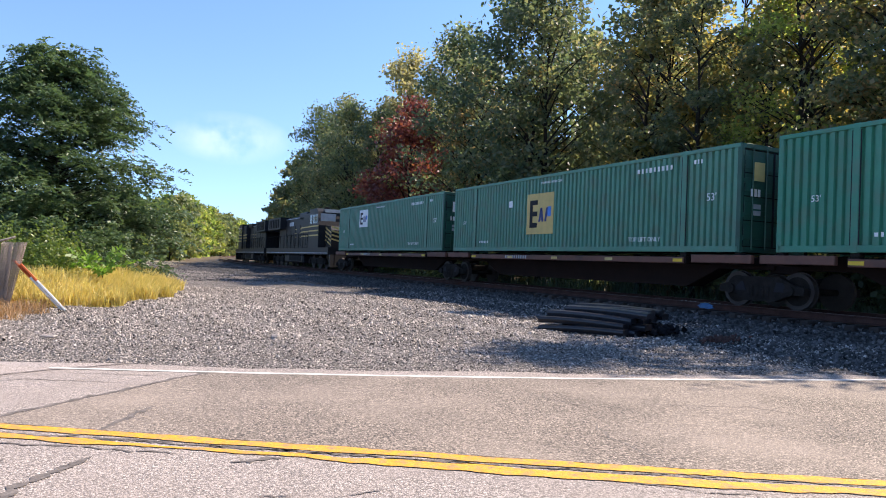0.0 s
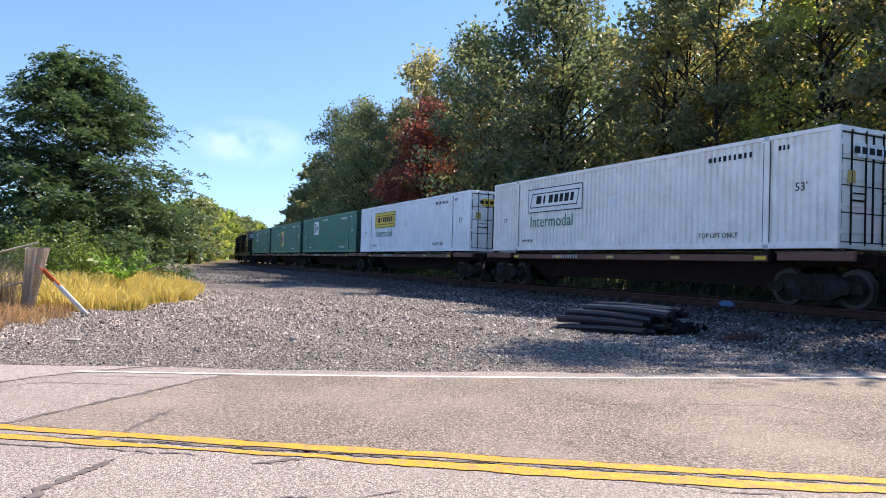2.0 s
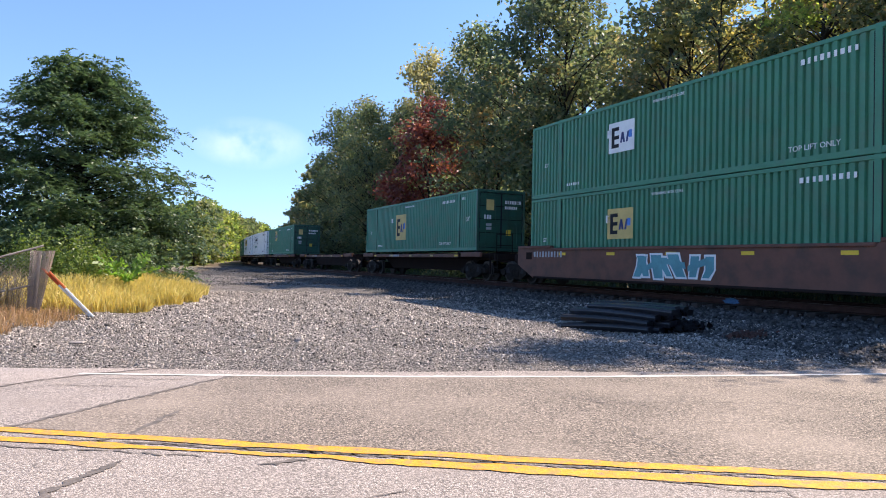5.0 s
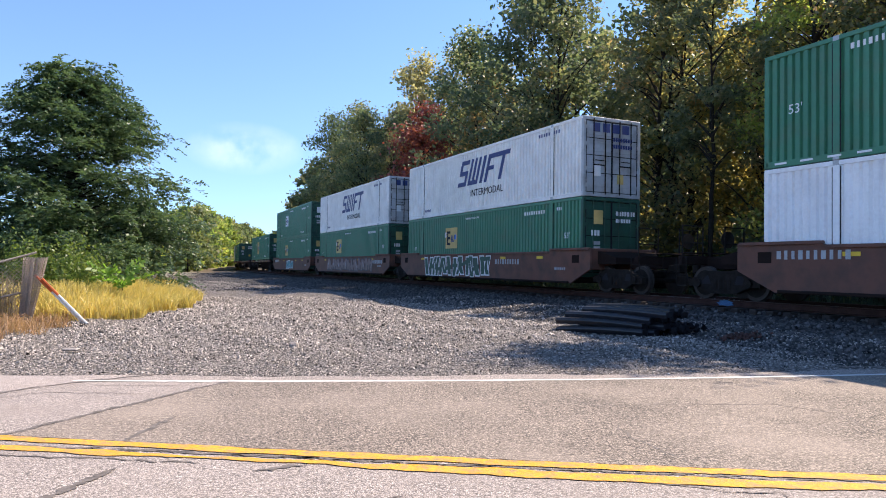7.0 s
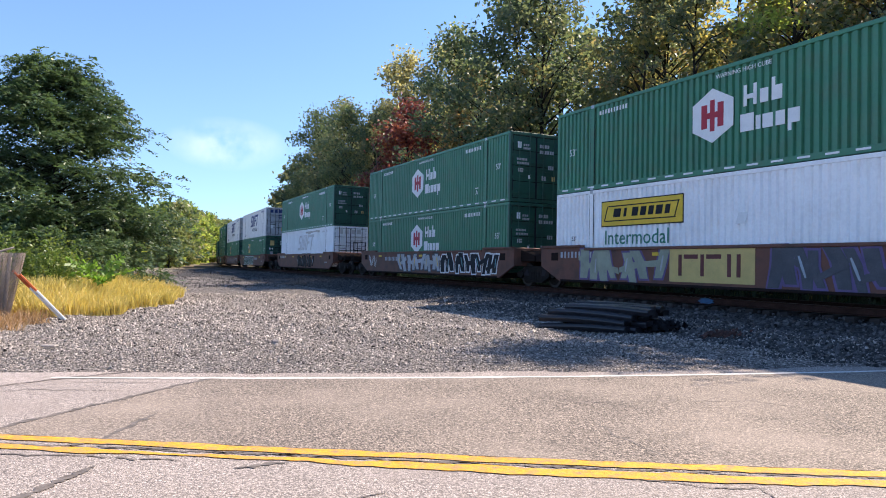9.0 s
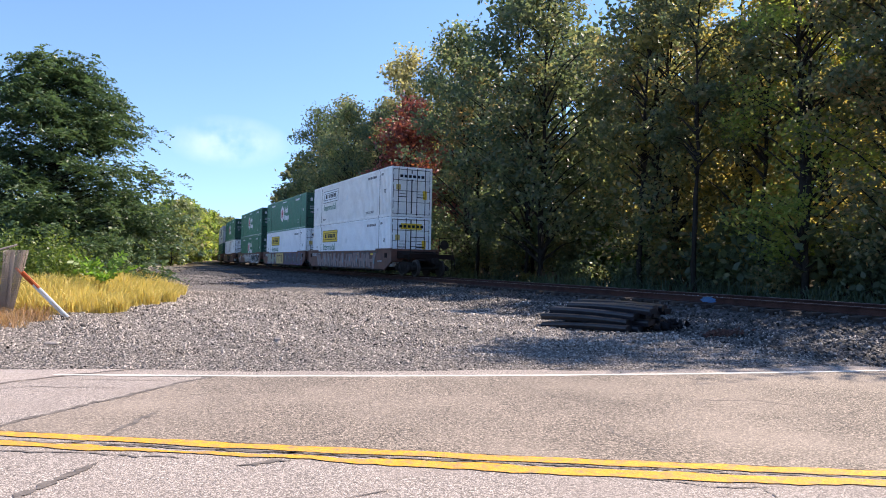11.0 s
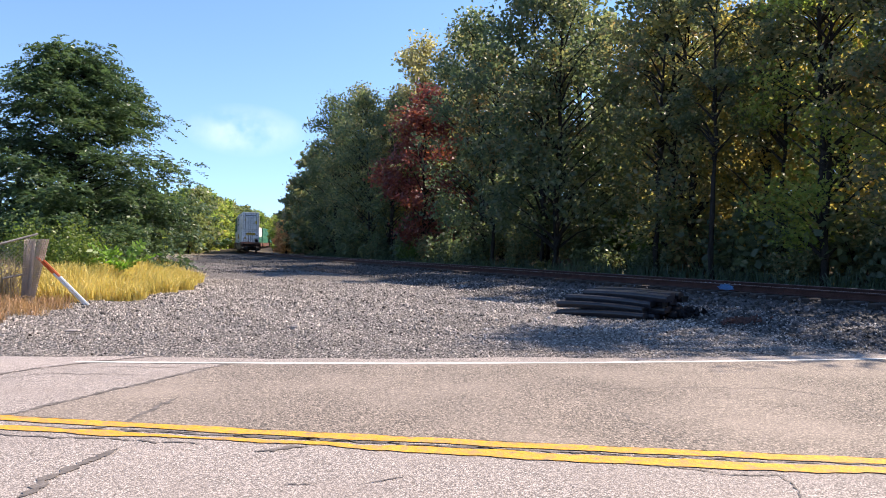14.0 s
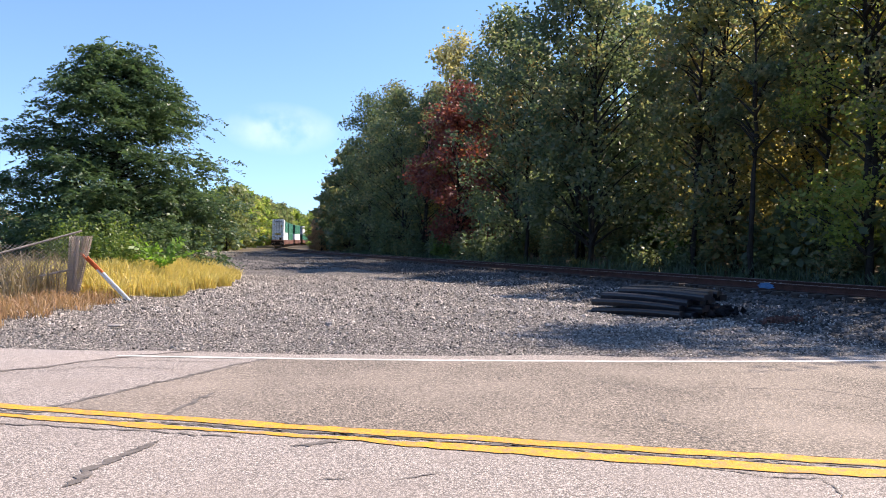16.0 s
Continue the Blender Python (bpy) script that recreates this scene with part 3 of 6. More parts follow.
def rear_bars(parent, y, z, w, h, n, material, name="marking_bar"):
    bm = bmesh.new()
    for i in range(n):
        box(bm, -LENGTH / 2 - 0.012, y - (i + 0.5) * w / n, z + h / 2, 0.008, w / n * 0.7, h)
    return tagged(part(name, bm, material, parent), kind="stuff") if n > 1 else part("placard", bm, material, parent)


def container(colour, word, door_colour=None, worn=False, bar=None):
    """A 53-foot high-cube: corrugated sides, posts at 40 feet, rails, castings, barred doors at the rear."""
    c = thing("shipping_container", word, "container", "containers on the train")
    dc = door_colour or colour
    bar = bar or (STEEL_DARK if colour in (P_WHITE, P_CREAM) else dc)
    h2, w2 = LENGTH / 2, WIDE / 2
    for sgn in (1, -1):
        spans = ((-h2 + 0.14, -6.19), (-6.01, 6.01), (6.19, h2 - 0.14))
        bm = bmesh.new()
        for a, b in spans:
            t = corrugated(a, b, sgn * (w2 - 0.02), 0.16, HIGH - 0.10, sgn * 0.072)
            me = bpy.data.meshes.new("t")
            t.to_mesh(me), t.free()
            bm.from_mesh(me)
            bpy.data.meshes.remove(me)
        part("side_panel", bm, colour, c)
        part("bottom_rail", boxes((0, sgn * (w2 - 0.05), 0.09, LENGTH - 0.1, 0.10, 0.16), bevel=0.01), colour, c)
        part("top_rail", boxes((0, sgn * (w2 - 0.04), HIGH - 0.06, LENGTH - 0.1, 0.09, 0.11), bevel=0.01), colour, c)
        for x in (-6.1, 6.1):
            part("lift_post", boxes((x, sgn * (w2 - 0.03), HIGH / 2, 0.17, 0.07, HIGH - 0.02), bevel=0.012), colour, c)
            for k in (-0.1, 0.1):
                part("seam", boxes((x + k, sgn * (w2 - 0.018), HIGH / 2, 0.022, 0.012, HIGH - 0.3)), INK_BLACK, c)
            part("corner_casting", boxes((x, sgn * (w2 - 0.055), HIGH - 0.06, 0.17, 0.125, 0.125), (x, sgn * (w2 - 0.055), 0.06, 0.17, 0.125, 0.125), bevel=0.01), BAR_STEEL if worn else colour, c)
        for x in (-h2 + 0.07, h2 - 0.07):
            part("corner_post", boxes((x, sgn * (w2 - 0.06), HIGH / 2, 0.14, 0.12, HIGH - 0.004), bevel=0.015), dc if x < 0 else colour, c)
    part("roof", boxes((0, 0, HIGH - 0.03, LENGTH - 0.2, WIDE - 0.12, 0.04)), colour, c)
    part("floor", boxes((0, 0, 0.10, LENGTH - 0.2, WIDE - 0.2, 0.08)), STEEL_DARK, c)
    part("front_panel", boxes((h2 - 0.05, 0, HIGH / 2, 0.05, WIDE - 0.24, HIGH - 0.2), *((h2 - 0.018, y, HIGH / 2, 0.03, 0.12, HIGH - 0.3) for y in np.linspace(-0.95, 0.95, 8)), bevel=0.008), colour, c)
    part("rear_header", boxes((-h2 + 0.05, 0, HIGH - 0.07, 0.1, WIDE - 0.24, 0.13), bevel=0.01), dc, c)
    part("rear_sill", boxes((-h2 + 0.05, 0, 0.08, 0.1, WIDE - 0.24, 0.14), bevel=0.01), dc, c)
    for sgn in (1, -1):
        y = sgn * 0.585
        door = part("door", boxes((-h2 + 0.06, y, HIGH / 2, 0.04, 1.14, HIGH - 0.30), *((-h2 + 0.032, y, z, 0.022, 1.06, 0.36) for z in (0.55, 1.18, 1.81, 2.4)), bevel=0.01), dc, c)
        for yy in (y - 0.26, y + 0.26):
            part("locking_bar", tube(bmesh.new(), (-h2 - 0.004, yy, 0.10), (-h2 - 0.004, yy, HIGH - 0.08), 0.022, 6), bar, door)
        part("door_handle", boxes((-h2 - 0.012, y, 1.15, 0.02, 0.5, 0.045), (-h2 - 0.012, y, 1.32, 0.02, 0.4, 0.03)), bar, door)
        for yy in (sgn * 0.02, sgn * 1.15):
            part("door_gasket", boxes((-h2 + 0.034, yy, HIGH / 2, 0.02, 0.026, HIGH - 0.3)), INK_BLACK, door)
        for z in (0.17, HIGH - 0.16, 0.86, 1.5, 2.12):
            part("door_rib", boxes((-h2 + 0.034, y, z, 0.018, 1.1, 0.024)), STEEL_DARK, door)
        for z in (0.4, 1.0, 1.9, 2.5):
            part("hinge", boxes((-h2, sgn * 1.17, z, 0.03, 0.07, 0.12)), dc, door)
    return c


def placards(c, ink, u1=0.9):
    """Small print that every box carries."""
    lettering(c, "53'", 15.0, 1.42, 0.30, ink)
    lettering(c, "TOP LIFT ONLY", 11.9, 0.32, 0.20, ink)
    bars(c, 12.2, 2.42, 1.55, 0.15, 9, ink)
    bars(c, 14.5, 2.48, 0.36, 0.13, 3, ink)
    lettering(c, "53'", u1, 1.2, 0.22, ink)
    bars(c, 2.4, 0.35, 0.8, 0.10, 6, ink)


def emblem_panel(c, ground_ink, u=6.1, v=0.66, w=1.75, h=1.55, on_rear=True):
    plate(c, "emblem_panel", u, v, w, h, ground_ink)
    k = FACE + 0.006
    plate(c, "emblem_shape", u + 0.12 * w, v + 0.16 * h, 0.11 * w, 0.68 * h, INK_BLACK, y=k)
    for f in (0.16, 0.44, 0.72):
        plate(c, "emblem_shape", u + 0.23 * w, v + f * h, 0.18 * w, 0.12 * h, INK_BLACK, y=k)
    for f, s in ((0.46, 0.06), (0.58, -0.06), (0.68, 0.06)):
        plate(c, "emblem_shape", u + f * w, v + 0.30 * h, 0.07 * w, 0.34 * h, INK_NAVY, lean=s * w, y=k)
    plate(c, "emblem_shape", u + 0.79 * w, v + 0.42 * h, 0.12 * w, 0.24 * h, INK_BLUE, y=k)
    placards(c, INK_WHITE)
    lettering(c, "WARNING HIGH CUBE", 7.0, 2.55, 0.13, INK_WHITE)
    part("hazard_plate", boxes((LENGTH / 2 - 4.9, FACE, 1.9, 0.26, 0.008, 0.26)), INK_WHITE, c).data.transform(Matrix.Identity(4))
    if on_rear:
        rear_bars(c, 0.95, 1.92, 0.62, 0.5, 1, ground_ink)
        rear_bars(c, -0.15, 2.25, 0.9, 0.16, 7, INK_WHITE)
        rear_bars(c, -0.15, 2.0, 0.7, 0.14, 6, INK_WHITE)
        rear_bars(c, 0.9, 1.0, 0.42, 0.3, 1, INK_GREY)
        rear_bars(c, 0.95, 1.5, 0.4, 0.2, 3, INK_WHITE)
        rear_bars(c, -0.2, 0.75, 0.36, 0.28, 1, INK_YELLOW)


def hunt_panel(c, box_ink, letter_ink, u=2.8, v=1.5, w=3.6, h=0.95):
    """A framed emblem box with the word below it."""
    plate(c, "emblem_frame", u, v, w, h, INK_BLACK)
    k = FACE + 0.006
    plate(c, "emblem_panel", u + 0.035, v + 0.035, w - 0.07, h - 0.07, box_ink, y=k)
    for f, g in ((0.08, 0.14), (0.25, 0.05), (0.38, 0.11), (0.51, 0.10), (0.63, 0.09), (0.74, 0.11), (0.87, 0.08)):
        plate(c, "emblem_shape", u + (0.10 + 0.80 * f) * w, v + 0.36 * h, g * w * 0.66, 0.32 * h, INK_BLACK, lean=0.05, y=k + 0.008)
    for a, b, ww, hh in ((0.06, 0.20, 0.86, 0.035), (0.10, 0.76, 0.86, 0.035)):
        plate(c, "emblem_line", u + a * w, v + b * h, ww * w, hh, INK_BLACK, y=k + 0.008)
    for a in (0.04, 0.90):
        plate(c, "emblem_line", u + a * w, v + 0.20 * h, 0.035, 0.58 * h, INK_BLACK, lean=0.16, y=k + 0.008)
    lettering(c, "Intermodal", u + 0.15, v - 0.57, 0.66, letter_ink)
    placards(c, INK_BLACK)
    plate(c, "hazard_plate", 7.9, 1.5, 0.3, 0.3, INK_WHITE, lean=0.1)
    rear_bars(c, 0.95, 2.18, 1.9, 0.34, 1, box_ink)
    rear_bars(c, 0.80, 2.27, 1.6, 0.16, 6, INK_BLACK).location.x = -0.01
    rear_bars(c, 1.05, 1.55, 0.4, 0.3, 1, INK_TAN)
    rear_bars(c, -0.65, 1.05, 0.34, 0.5, 1, INK_YELLOW)


def swift_marks(c, ink, u=6.1, v=1.25, word_ink=None):
    """Slanting block shapes over the word."""
    slant = 0.40
    def stroke(a, b, w, h):
        plate(c, "emblem_shape", u + a + slant * b, v + b, w, h, ink, lean=slant * h, y=FACE)
    for b in (0.0, 0.5, 1.0):
        stroke(0.02, b, 0.82, 0.2)
    stroke(0.0, 0.7, 0.22, 0.3), stroke(0.62, 0.2, 0.22, 0.3)
    for a in (1.02, 1.40, 1.78):
        stroke(a, 0.2, 0.2, 1.0)
    stroke(1.02, 0.0, 0.96, 0.2)
    stroke(2.2, 0.0, 0.24, 1.2)
    stroke(2.64, 0.0, 0.24, 1.0), stroke(2.64, 1.0, 0.86, 0.2), stroke(2.88, 0.5, 0.44, 0.18)
    stroke(3.92, 0.0, 0.24, 1.0), stroke(3.52, 1.0, 1.0, 0.2)
    lettering(c, "INTERMODAL", u + 1.35, v - 0.55, 0.46, word_ink or ink, stretch=1.05)
    bars(c, 2.2, 0.3, 0.8, 0.12, 6, ink)
    bars(c, 13.2, 2.5, 1.5, 0.14, 9, ink)
    rear_bars(c, 0.95, 2.35, 1.75, 0.32, 4, ink)
    rear_bars(c, 0.0, 2.05, 0.9, 0.14, 8, ink)
    rear_bars(c, 0.0, 1.8, 0.9, 0.14, 8, ink)
    rear_bars(c, 0.9, 0.75, 0.42, 0.42, 1, INK_WHITE)
    rear_bars(c, -0.15, 0.5, 0.4, 0.35, 1, INK_TAN)


def hub_marks(c):
    """A white six-sided badge with red bars, two white word shapes beside it, and dashes along the sill."""
    u, v, k = 6.4, 0.85, FACE
    x = LENGTH / 2 - u
    part("badge", prism([(x, v + 0.38), (x - 0.7, v), (x - 1.4, v + 0.38), (x - 1.4, v + 1.12), (x - 0.7, v + 1.5), (x, v + 1.12)], k - 0.004, k + 0.004), INK_WHITE, c)
    for a in (0.32, 0.88):
        plate(c, "badge_bar", u + a, v + 0.42, 0.2, 0.66, INK_RED, y=k + 0.006)
    plate(c, "badge_bar", u + 0.5, v + 0.68, 0.4, 0.16, INK_RED, y=k + 0.006)
    plate(c, "badge_bar", u + 0.62, v + 0.32, 0.16, 0.86, INK_RED, y=k + 0.004)
    for a, b, w, h in ((1.72, 0.80, 0.10, 0.55), (2.02, 0.80, 0.10, 0.55), (1.8, 0.98, 0.26, 0.12), (2.22, 0.80, 0.24, 0.36), (2.56, 0.80, 0.1, 0.58), (2.66, 0.80, 0.2, 0.36),
                       (1.62, 0.14, 0.42, 0.46), (2.1, 0.14, 0.14, 0.36), (2.3, 0.14, 0.3, 0.36), (2.68, 0.14, 0.26, 0.36), (3.02, -0.04, 0.1, 0.54), (3.12, 0.14, 0.22, 0.36)):
        plate(c, "word_shape", u + a, v + b, w, h, INK_WHITE)
    lettering(c, "WARNING HIGH CUBE", 7.2, 2.58, 0.17, INK_WHITE)
    lettering(c, "53'", 15.0, 1.42, 0.34, INK_WHITE)
    lettering(c, "53'", 0.7, 1.3, 0.34, INK_WHITE)
    bars(c, 12.3, 2.45, 1.45, 0.17, 10, INK_WHITE)
    bars(c, 2.3, 2.48, 1.4, 0.15, 10, INK_WHITE)
    lettering(c, "A", 13.3, 0.5, 0.30, INK_WHITE)
    plate(c, "mark", 13.26, 0.76, 0.28, 0.04, INK_WHITE)
    bm = bmesh.new()
    for i in range(22):
        box(bm, LENGTH / 2 - 0.5 - i * 0.72, WIDE / 2 + 0.004, 0.10, 0.34, 0.008, 0.05)
    tagged(part("reflective_tape", bm, INK_WHITE, c), "white reflective dashes")
    rear_bars(c, 0.98, 2.22, 0.24, 0.26, 1, INK_WHITE)
    rear_bars(c, 0.68, 2.32, 0.3, 0.09, 3, INK_GREY)
    rear_bars(c, 0.68, 2.18, 0.36, 0.09, 5, INK_GREY)
    rear_bars(c, -0.12, 2.3, 0.5, 0.14, 4, INK_GREY)
    rear_bars(c, -0.12, 2.06, 0.75, 0.14, 6, INK_GREY)
    rear_bars(c, -0.55, 1.42, 0.3, 0.16, 3, INK_GREY)
    rear_bars(c, 0.98, 1.72, 0.5, 0.09, 7, INK_GREY)
    rear_bars(c, 0.98, 1.56, 0.6, 0.09, 8, INK_GREY)
    rear_bars(c, 0.96, 1.24, 0.34, 0.16, 1, INK_GREY)
    rear_bars(c, 0.44, 0.98, 0.16, 0.18, 1, INK_WHITE)
    rear_bars(c, -0.2, 0.95, 0.3, 0.2, 1, INK_GREY)
    rear_bars(c, -0.72, 0.95, 0.22, 0.2, 1, INK_TAN)


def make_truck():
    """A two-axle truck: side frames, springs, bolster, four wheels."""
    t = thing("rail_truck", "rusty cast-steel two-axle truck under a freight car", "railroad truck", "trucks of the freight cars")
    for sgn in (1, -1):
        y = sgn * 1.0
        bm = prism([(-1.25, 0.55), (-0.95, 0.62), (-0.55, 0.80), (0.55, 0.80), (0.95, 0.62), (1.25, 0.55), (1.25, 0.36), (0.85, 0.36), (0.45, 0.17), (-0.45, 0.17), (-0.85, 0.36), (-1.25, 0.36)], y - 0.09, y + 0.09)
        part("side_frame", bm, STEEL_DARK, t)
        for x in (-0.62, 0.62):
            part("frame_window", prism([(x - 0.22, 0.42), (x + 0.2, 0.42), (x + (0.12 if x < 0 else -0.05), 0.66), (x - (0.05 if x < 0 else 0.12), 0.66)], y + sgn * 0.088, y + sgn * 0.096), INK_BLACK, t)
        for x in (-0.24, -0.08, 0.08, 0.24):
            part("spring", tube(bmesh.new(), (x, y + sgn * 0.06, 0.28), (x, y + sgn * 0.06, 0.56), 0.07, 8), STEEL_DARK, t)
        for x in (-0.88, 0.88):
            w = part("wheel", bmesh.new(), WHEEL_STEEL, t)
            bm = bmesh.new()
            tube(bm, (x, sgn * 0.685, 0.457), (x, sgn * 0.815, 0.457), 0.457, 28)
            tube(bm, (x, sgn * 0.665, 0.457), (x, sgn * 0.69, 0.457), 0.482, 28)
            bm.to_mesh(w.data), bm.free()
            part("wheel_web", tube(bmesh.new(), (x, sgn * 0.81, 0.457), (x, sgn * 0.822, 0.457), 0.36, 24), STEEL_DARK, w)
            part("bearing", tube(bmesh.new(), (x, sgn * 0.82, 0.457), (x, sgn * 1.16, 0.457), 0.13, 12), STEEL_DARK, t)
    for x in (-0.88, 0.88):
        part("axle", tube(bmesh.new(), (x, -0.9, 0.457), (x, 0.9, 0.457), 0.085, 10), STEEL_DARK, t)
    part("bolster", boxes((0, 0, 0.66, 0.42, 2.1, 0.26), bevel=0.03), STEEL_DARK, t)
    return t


def ribbon(bm, pts, width, y, thick=0.004):
    """A curved flat stroke along points (x, z), wide in the middle."""
    pts = np.array(pts, float)
    k = np.linspace(0, len(pts) - 1, 4 * len(pts))
    x, z = (np.interp(k, np.arange(len(pts)), np.convolve(np.pad(pts[:, i], 1, "edge"), (0.2, 0.6, 0.2), "valid")) for i in (0, 1))
    dx, dz = np.gradient(x), np.gradient(z)
    n = np.hypot(dx, dz) + 1e-6
    w = width * (0.55 + 0.45 * np.sin(np.linspace(0.2, math.pi - 0.2, len(k))))
    a = [bm.verts.new((x[i] - dz[i] / n[i] * w[i], y + thick, z[i] + dx[i] / n[i] * w[i])) for i in range(len(k))]
    b = [bm.verts.new((x[i] + dz[i] / n[i] * w[i], y + thick, z[i] - dx[i] / n[i] * w[i])) for i in range(len(k))]
    for i in range(len(k) - 1):
        bm.faces.new((a[i], a[i + 1], b[i + 1], b[i]))


def tag_strokes(parent, x0, x1, z0, z1, inks, seed, y):
    """Spray-painted shapes: leaning outlined wedges tied by arms, no letters."""
    r, h = random.Random(seed), z1 - z0
    if len(inks) == 1:                            # a quick tag: thin lines alone
        for j in range(11):
            f, q = 0.08 + 0.84 * j / 10, r.uniform(-0.12, 0.12)
            bm = bmesh.new()
            ribbon(bm, [(x0 + (x1 - x0) * (f + r.uniform(-0.09, 0.09)), z0 + h * (0.62 + 0.3 * a + q - 0.35 * (j % 2))) for a in (-0.9, -0.2, 0.5, 1.0)], 0.026, y, 0.006 + 0.0005 * j)
            part("graffiti_stroke", bm, inks[0], parent)
        return
    fill, line, spot = inks[0], inks[1 % len(inks)], inks[2 % len(inks)]
    x, n = x0, 0
    while x < x1 - 0.3:
        w, sl = r.uniform(0.26, 0.46), r.choice((-1, 1)) * r.uniform(0.05, 0.4)
        lo, hi = z0 + h * r.uniform(0.0, 0.16), z1 - h * r.uniform(0.0, 0.16)
        kink = r.uniform(0.35, 0.65)
        mid, zk = sl * kink + r.uniform(-0.12, 0.12), lo + (hi - lo) * kink
        def wedge(g):
            return [(x - g, lo - g), (x + w * 0.8 + g, lo - g), (x + w + mid + g, zk), (x + w + sl + g, hi + g), (x + sl - g, hi + g), (x + mid - g, zk)]
        part("graffiti_outline", prism(wedge(0.06), y - 0.002, y + 0.002 + 0.0002 * n), line, parent)
        part("graffiti_fill", prism(wedge(0.0), y - 0.001, y + 0.008 + 0.0002 * n), fill, parent)
        if n % 2:                                 # an arm that ties it to the stroke before it
            za, zb = lo + h * r.uniform(0.1, 0.6), lo + h * r.uniform(0.1, 0.6)
            arm = [(x - 0.55, za), (x + w, zb), (x + w, zb + 0.16), (x - 0.5, za + 0.2)]
            part("graffiti_fill", prism(arm, y - 0.001, y + 0.014 + 0.0002 * n), fill, parent)
        if n % 3 == 0:
            bm = bmesh.new()
            ribbon(bm, [(x + w * f + sl * q, lo + (hi - lo) * q) for f, q in ((0.3, 0.2), (0.4, 0.5), (0.5, 0.85))], 0.035, y, 0.02 + 0.0002 * n)
            part("graffiti_accent", bm, spot, parent)
        x, n = x + w + r.uniform(0.06, 0.2), n + 1


def well_car(word, end_front, end_rear, marks=None, seed=1, number_u=0.7):
    """One brown well unit: two deep side sills, bulkheads, end platforms; x forward, rail heads at z 0."""
    w = thing("well_car", word, "well car", "well cars of the train")
    for sgn in (1, -1):
        y = sgn * 1.44
        part("side_sill", prism([(-7.6, 0.28), (7.6, 0.28), (8.75, 0.80), (8.75, 1.52), (6.35, 1.52), (6.25, 1.43), (-6.25, 1.43), (-6.35, 1.52), (-8.75, 1.52), (-8.75, 0.80)], y - 0.06, y + 0.03), P_BROWN, w)
        part("top_chord", boxes((0, y, 1.40, 12.4, 0.16, 0.09), *((x, y, 1.50, 2.35, 0.18, 0.09) for x in (-7.5, 7.5)), bevel=0.015), P_BROWN, w)
        part("bottom_chord", boxes((0, y + sgn * 0.01, 0.31, 15.0, 0.14, 0.08), bevel=0.015), P_BROWN_SHADED, w)
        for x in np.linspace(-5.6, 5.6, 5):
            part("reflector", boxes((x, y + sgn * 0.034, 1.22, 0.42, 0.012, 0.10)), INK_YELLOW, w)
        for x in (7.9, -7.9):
            part("lower_step", boxes((x, y + sgn * 0.036, 1.15, 0.4, 0.012, 0.28)), P_BROWN_SHADED, w)
    part("well_floor", boxes((0, 0, 0.40, 15.4, 2.7, 0.10), *((x, 0, 0.34, 0.3, 2.8, 0.14) for x in np.linspace(-6.6, 6.6, 7))), P_BROWN_SHADED, w)
    for x in (-8.55, 8.55):
        part("bulkhead", boxes((x, 0, 1.15, 0.3, 2.7, 0.75), bevel=0.03), P_BROWN, w)
        k = 1 if x > 0 else -1
        part("end_platform", prism([(k * 8.7, 0.98), (k * 9.65, 0.98), (k * 9.65, 1.2), (k * 8.7, 1.42)], -1.1, 1.1), P_BROWN_SHADED, w)
    for k, on in ((1, end_front), (-1, end_rear)):
        if on:
            part("end_sill", boxes((k * 10.3, 0, 1.02, 1.5, 0.7, 0.36), (k * 10.95, 0, 1.1, 0.16, 2.7, 0.26), (k * 11.0, 0, 1.32, 0.3, 2.3, 0.04), bevel=0.02), P_BROWN_SHADED, w)
            for y in (-1.25, -0.45, 0.45, 1.25):
                part("railing_post", tube(bmesh.new(), (k * 10.95, y, 1.2), (k * 10.95, y, 2.15), 0.022, 6), STEEL_DARK, w)
            for z in (1.62, 2.12):
                for y in (-0.85, 0.85):
                    part("railing_bar", tube(bmesh.new(), (k * 10.95, y - 0.4, z), (k * 10.95, y + 0.4, z), 0.018, 6), STEEL_DARK, w)
            for y in (-1.34, 1.34):
                for z in (0.35, 0.65, 0.95):
                    part("ladder_rung", tube(bmesh.new(), (k * 10.7, y, z), (k * 11.1, y, z), 0.018, 6), STEEL_DARK, w)
                for x in (10.7, 11.1):
                    part("ladder_rail", tube(bmesh.new(), (k * x, y, 0.35), (k * x, y, 1.2), 0.018, 6), STEEL_DARK, w)
            part("coupler", boxes((k * 11.25, 0, 0.86, 0.6, 0.2, 0.22), (k * 11.5, 0.03, 0.86, 0.25, 0.34, 0.3), bevel=0.03), STEEL_DARK, w)
            part("brake_wheel", tube(bmesh.new(), (k * 11.05, -0.7, 1.75), (k * 11.09, -0.7, 1.75), 0.26, 16), STEEL_DARK, w)
    yb = 1.478
    bars(w, number_u, 0.95 if number_u > 2 else 1.1, 2.0, 0.22, 10, INK_GREY, y=yb)
    bars(w, LENGTH / 2 + 6.6, 0.75, 0.7, 0.10, 6, INK_GREY, y=yb)
    if marks:
        for a, b, lo, hi, inks in marks:
            tag_strokes(w, a, b, lo, hi, inks, seed, yb)
            seed += 1
    return w


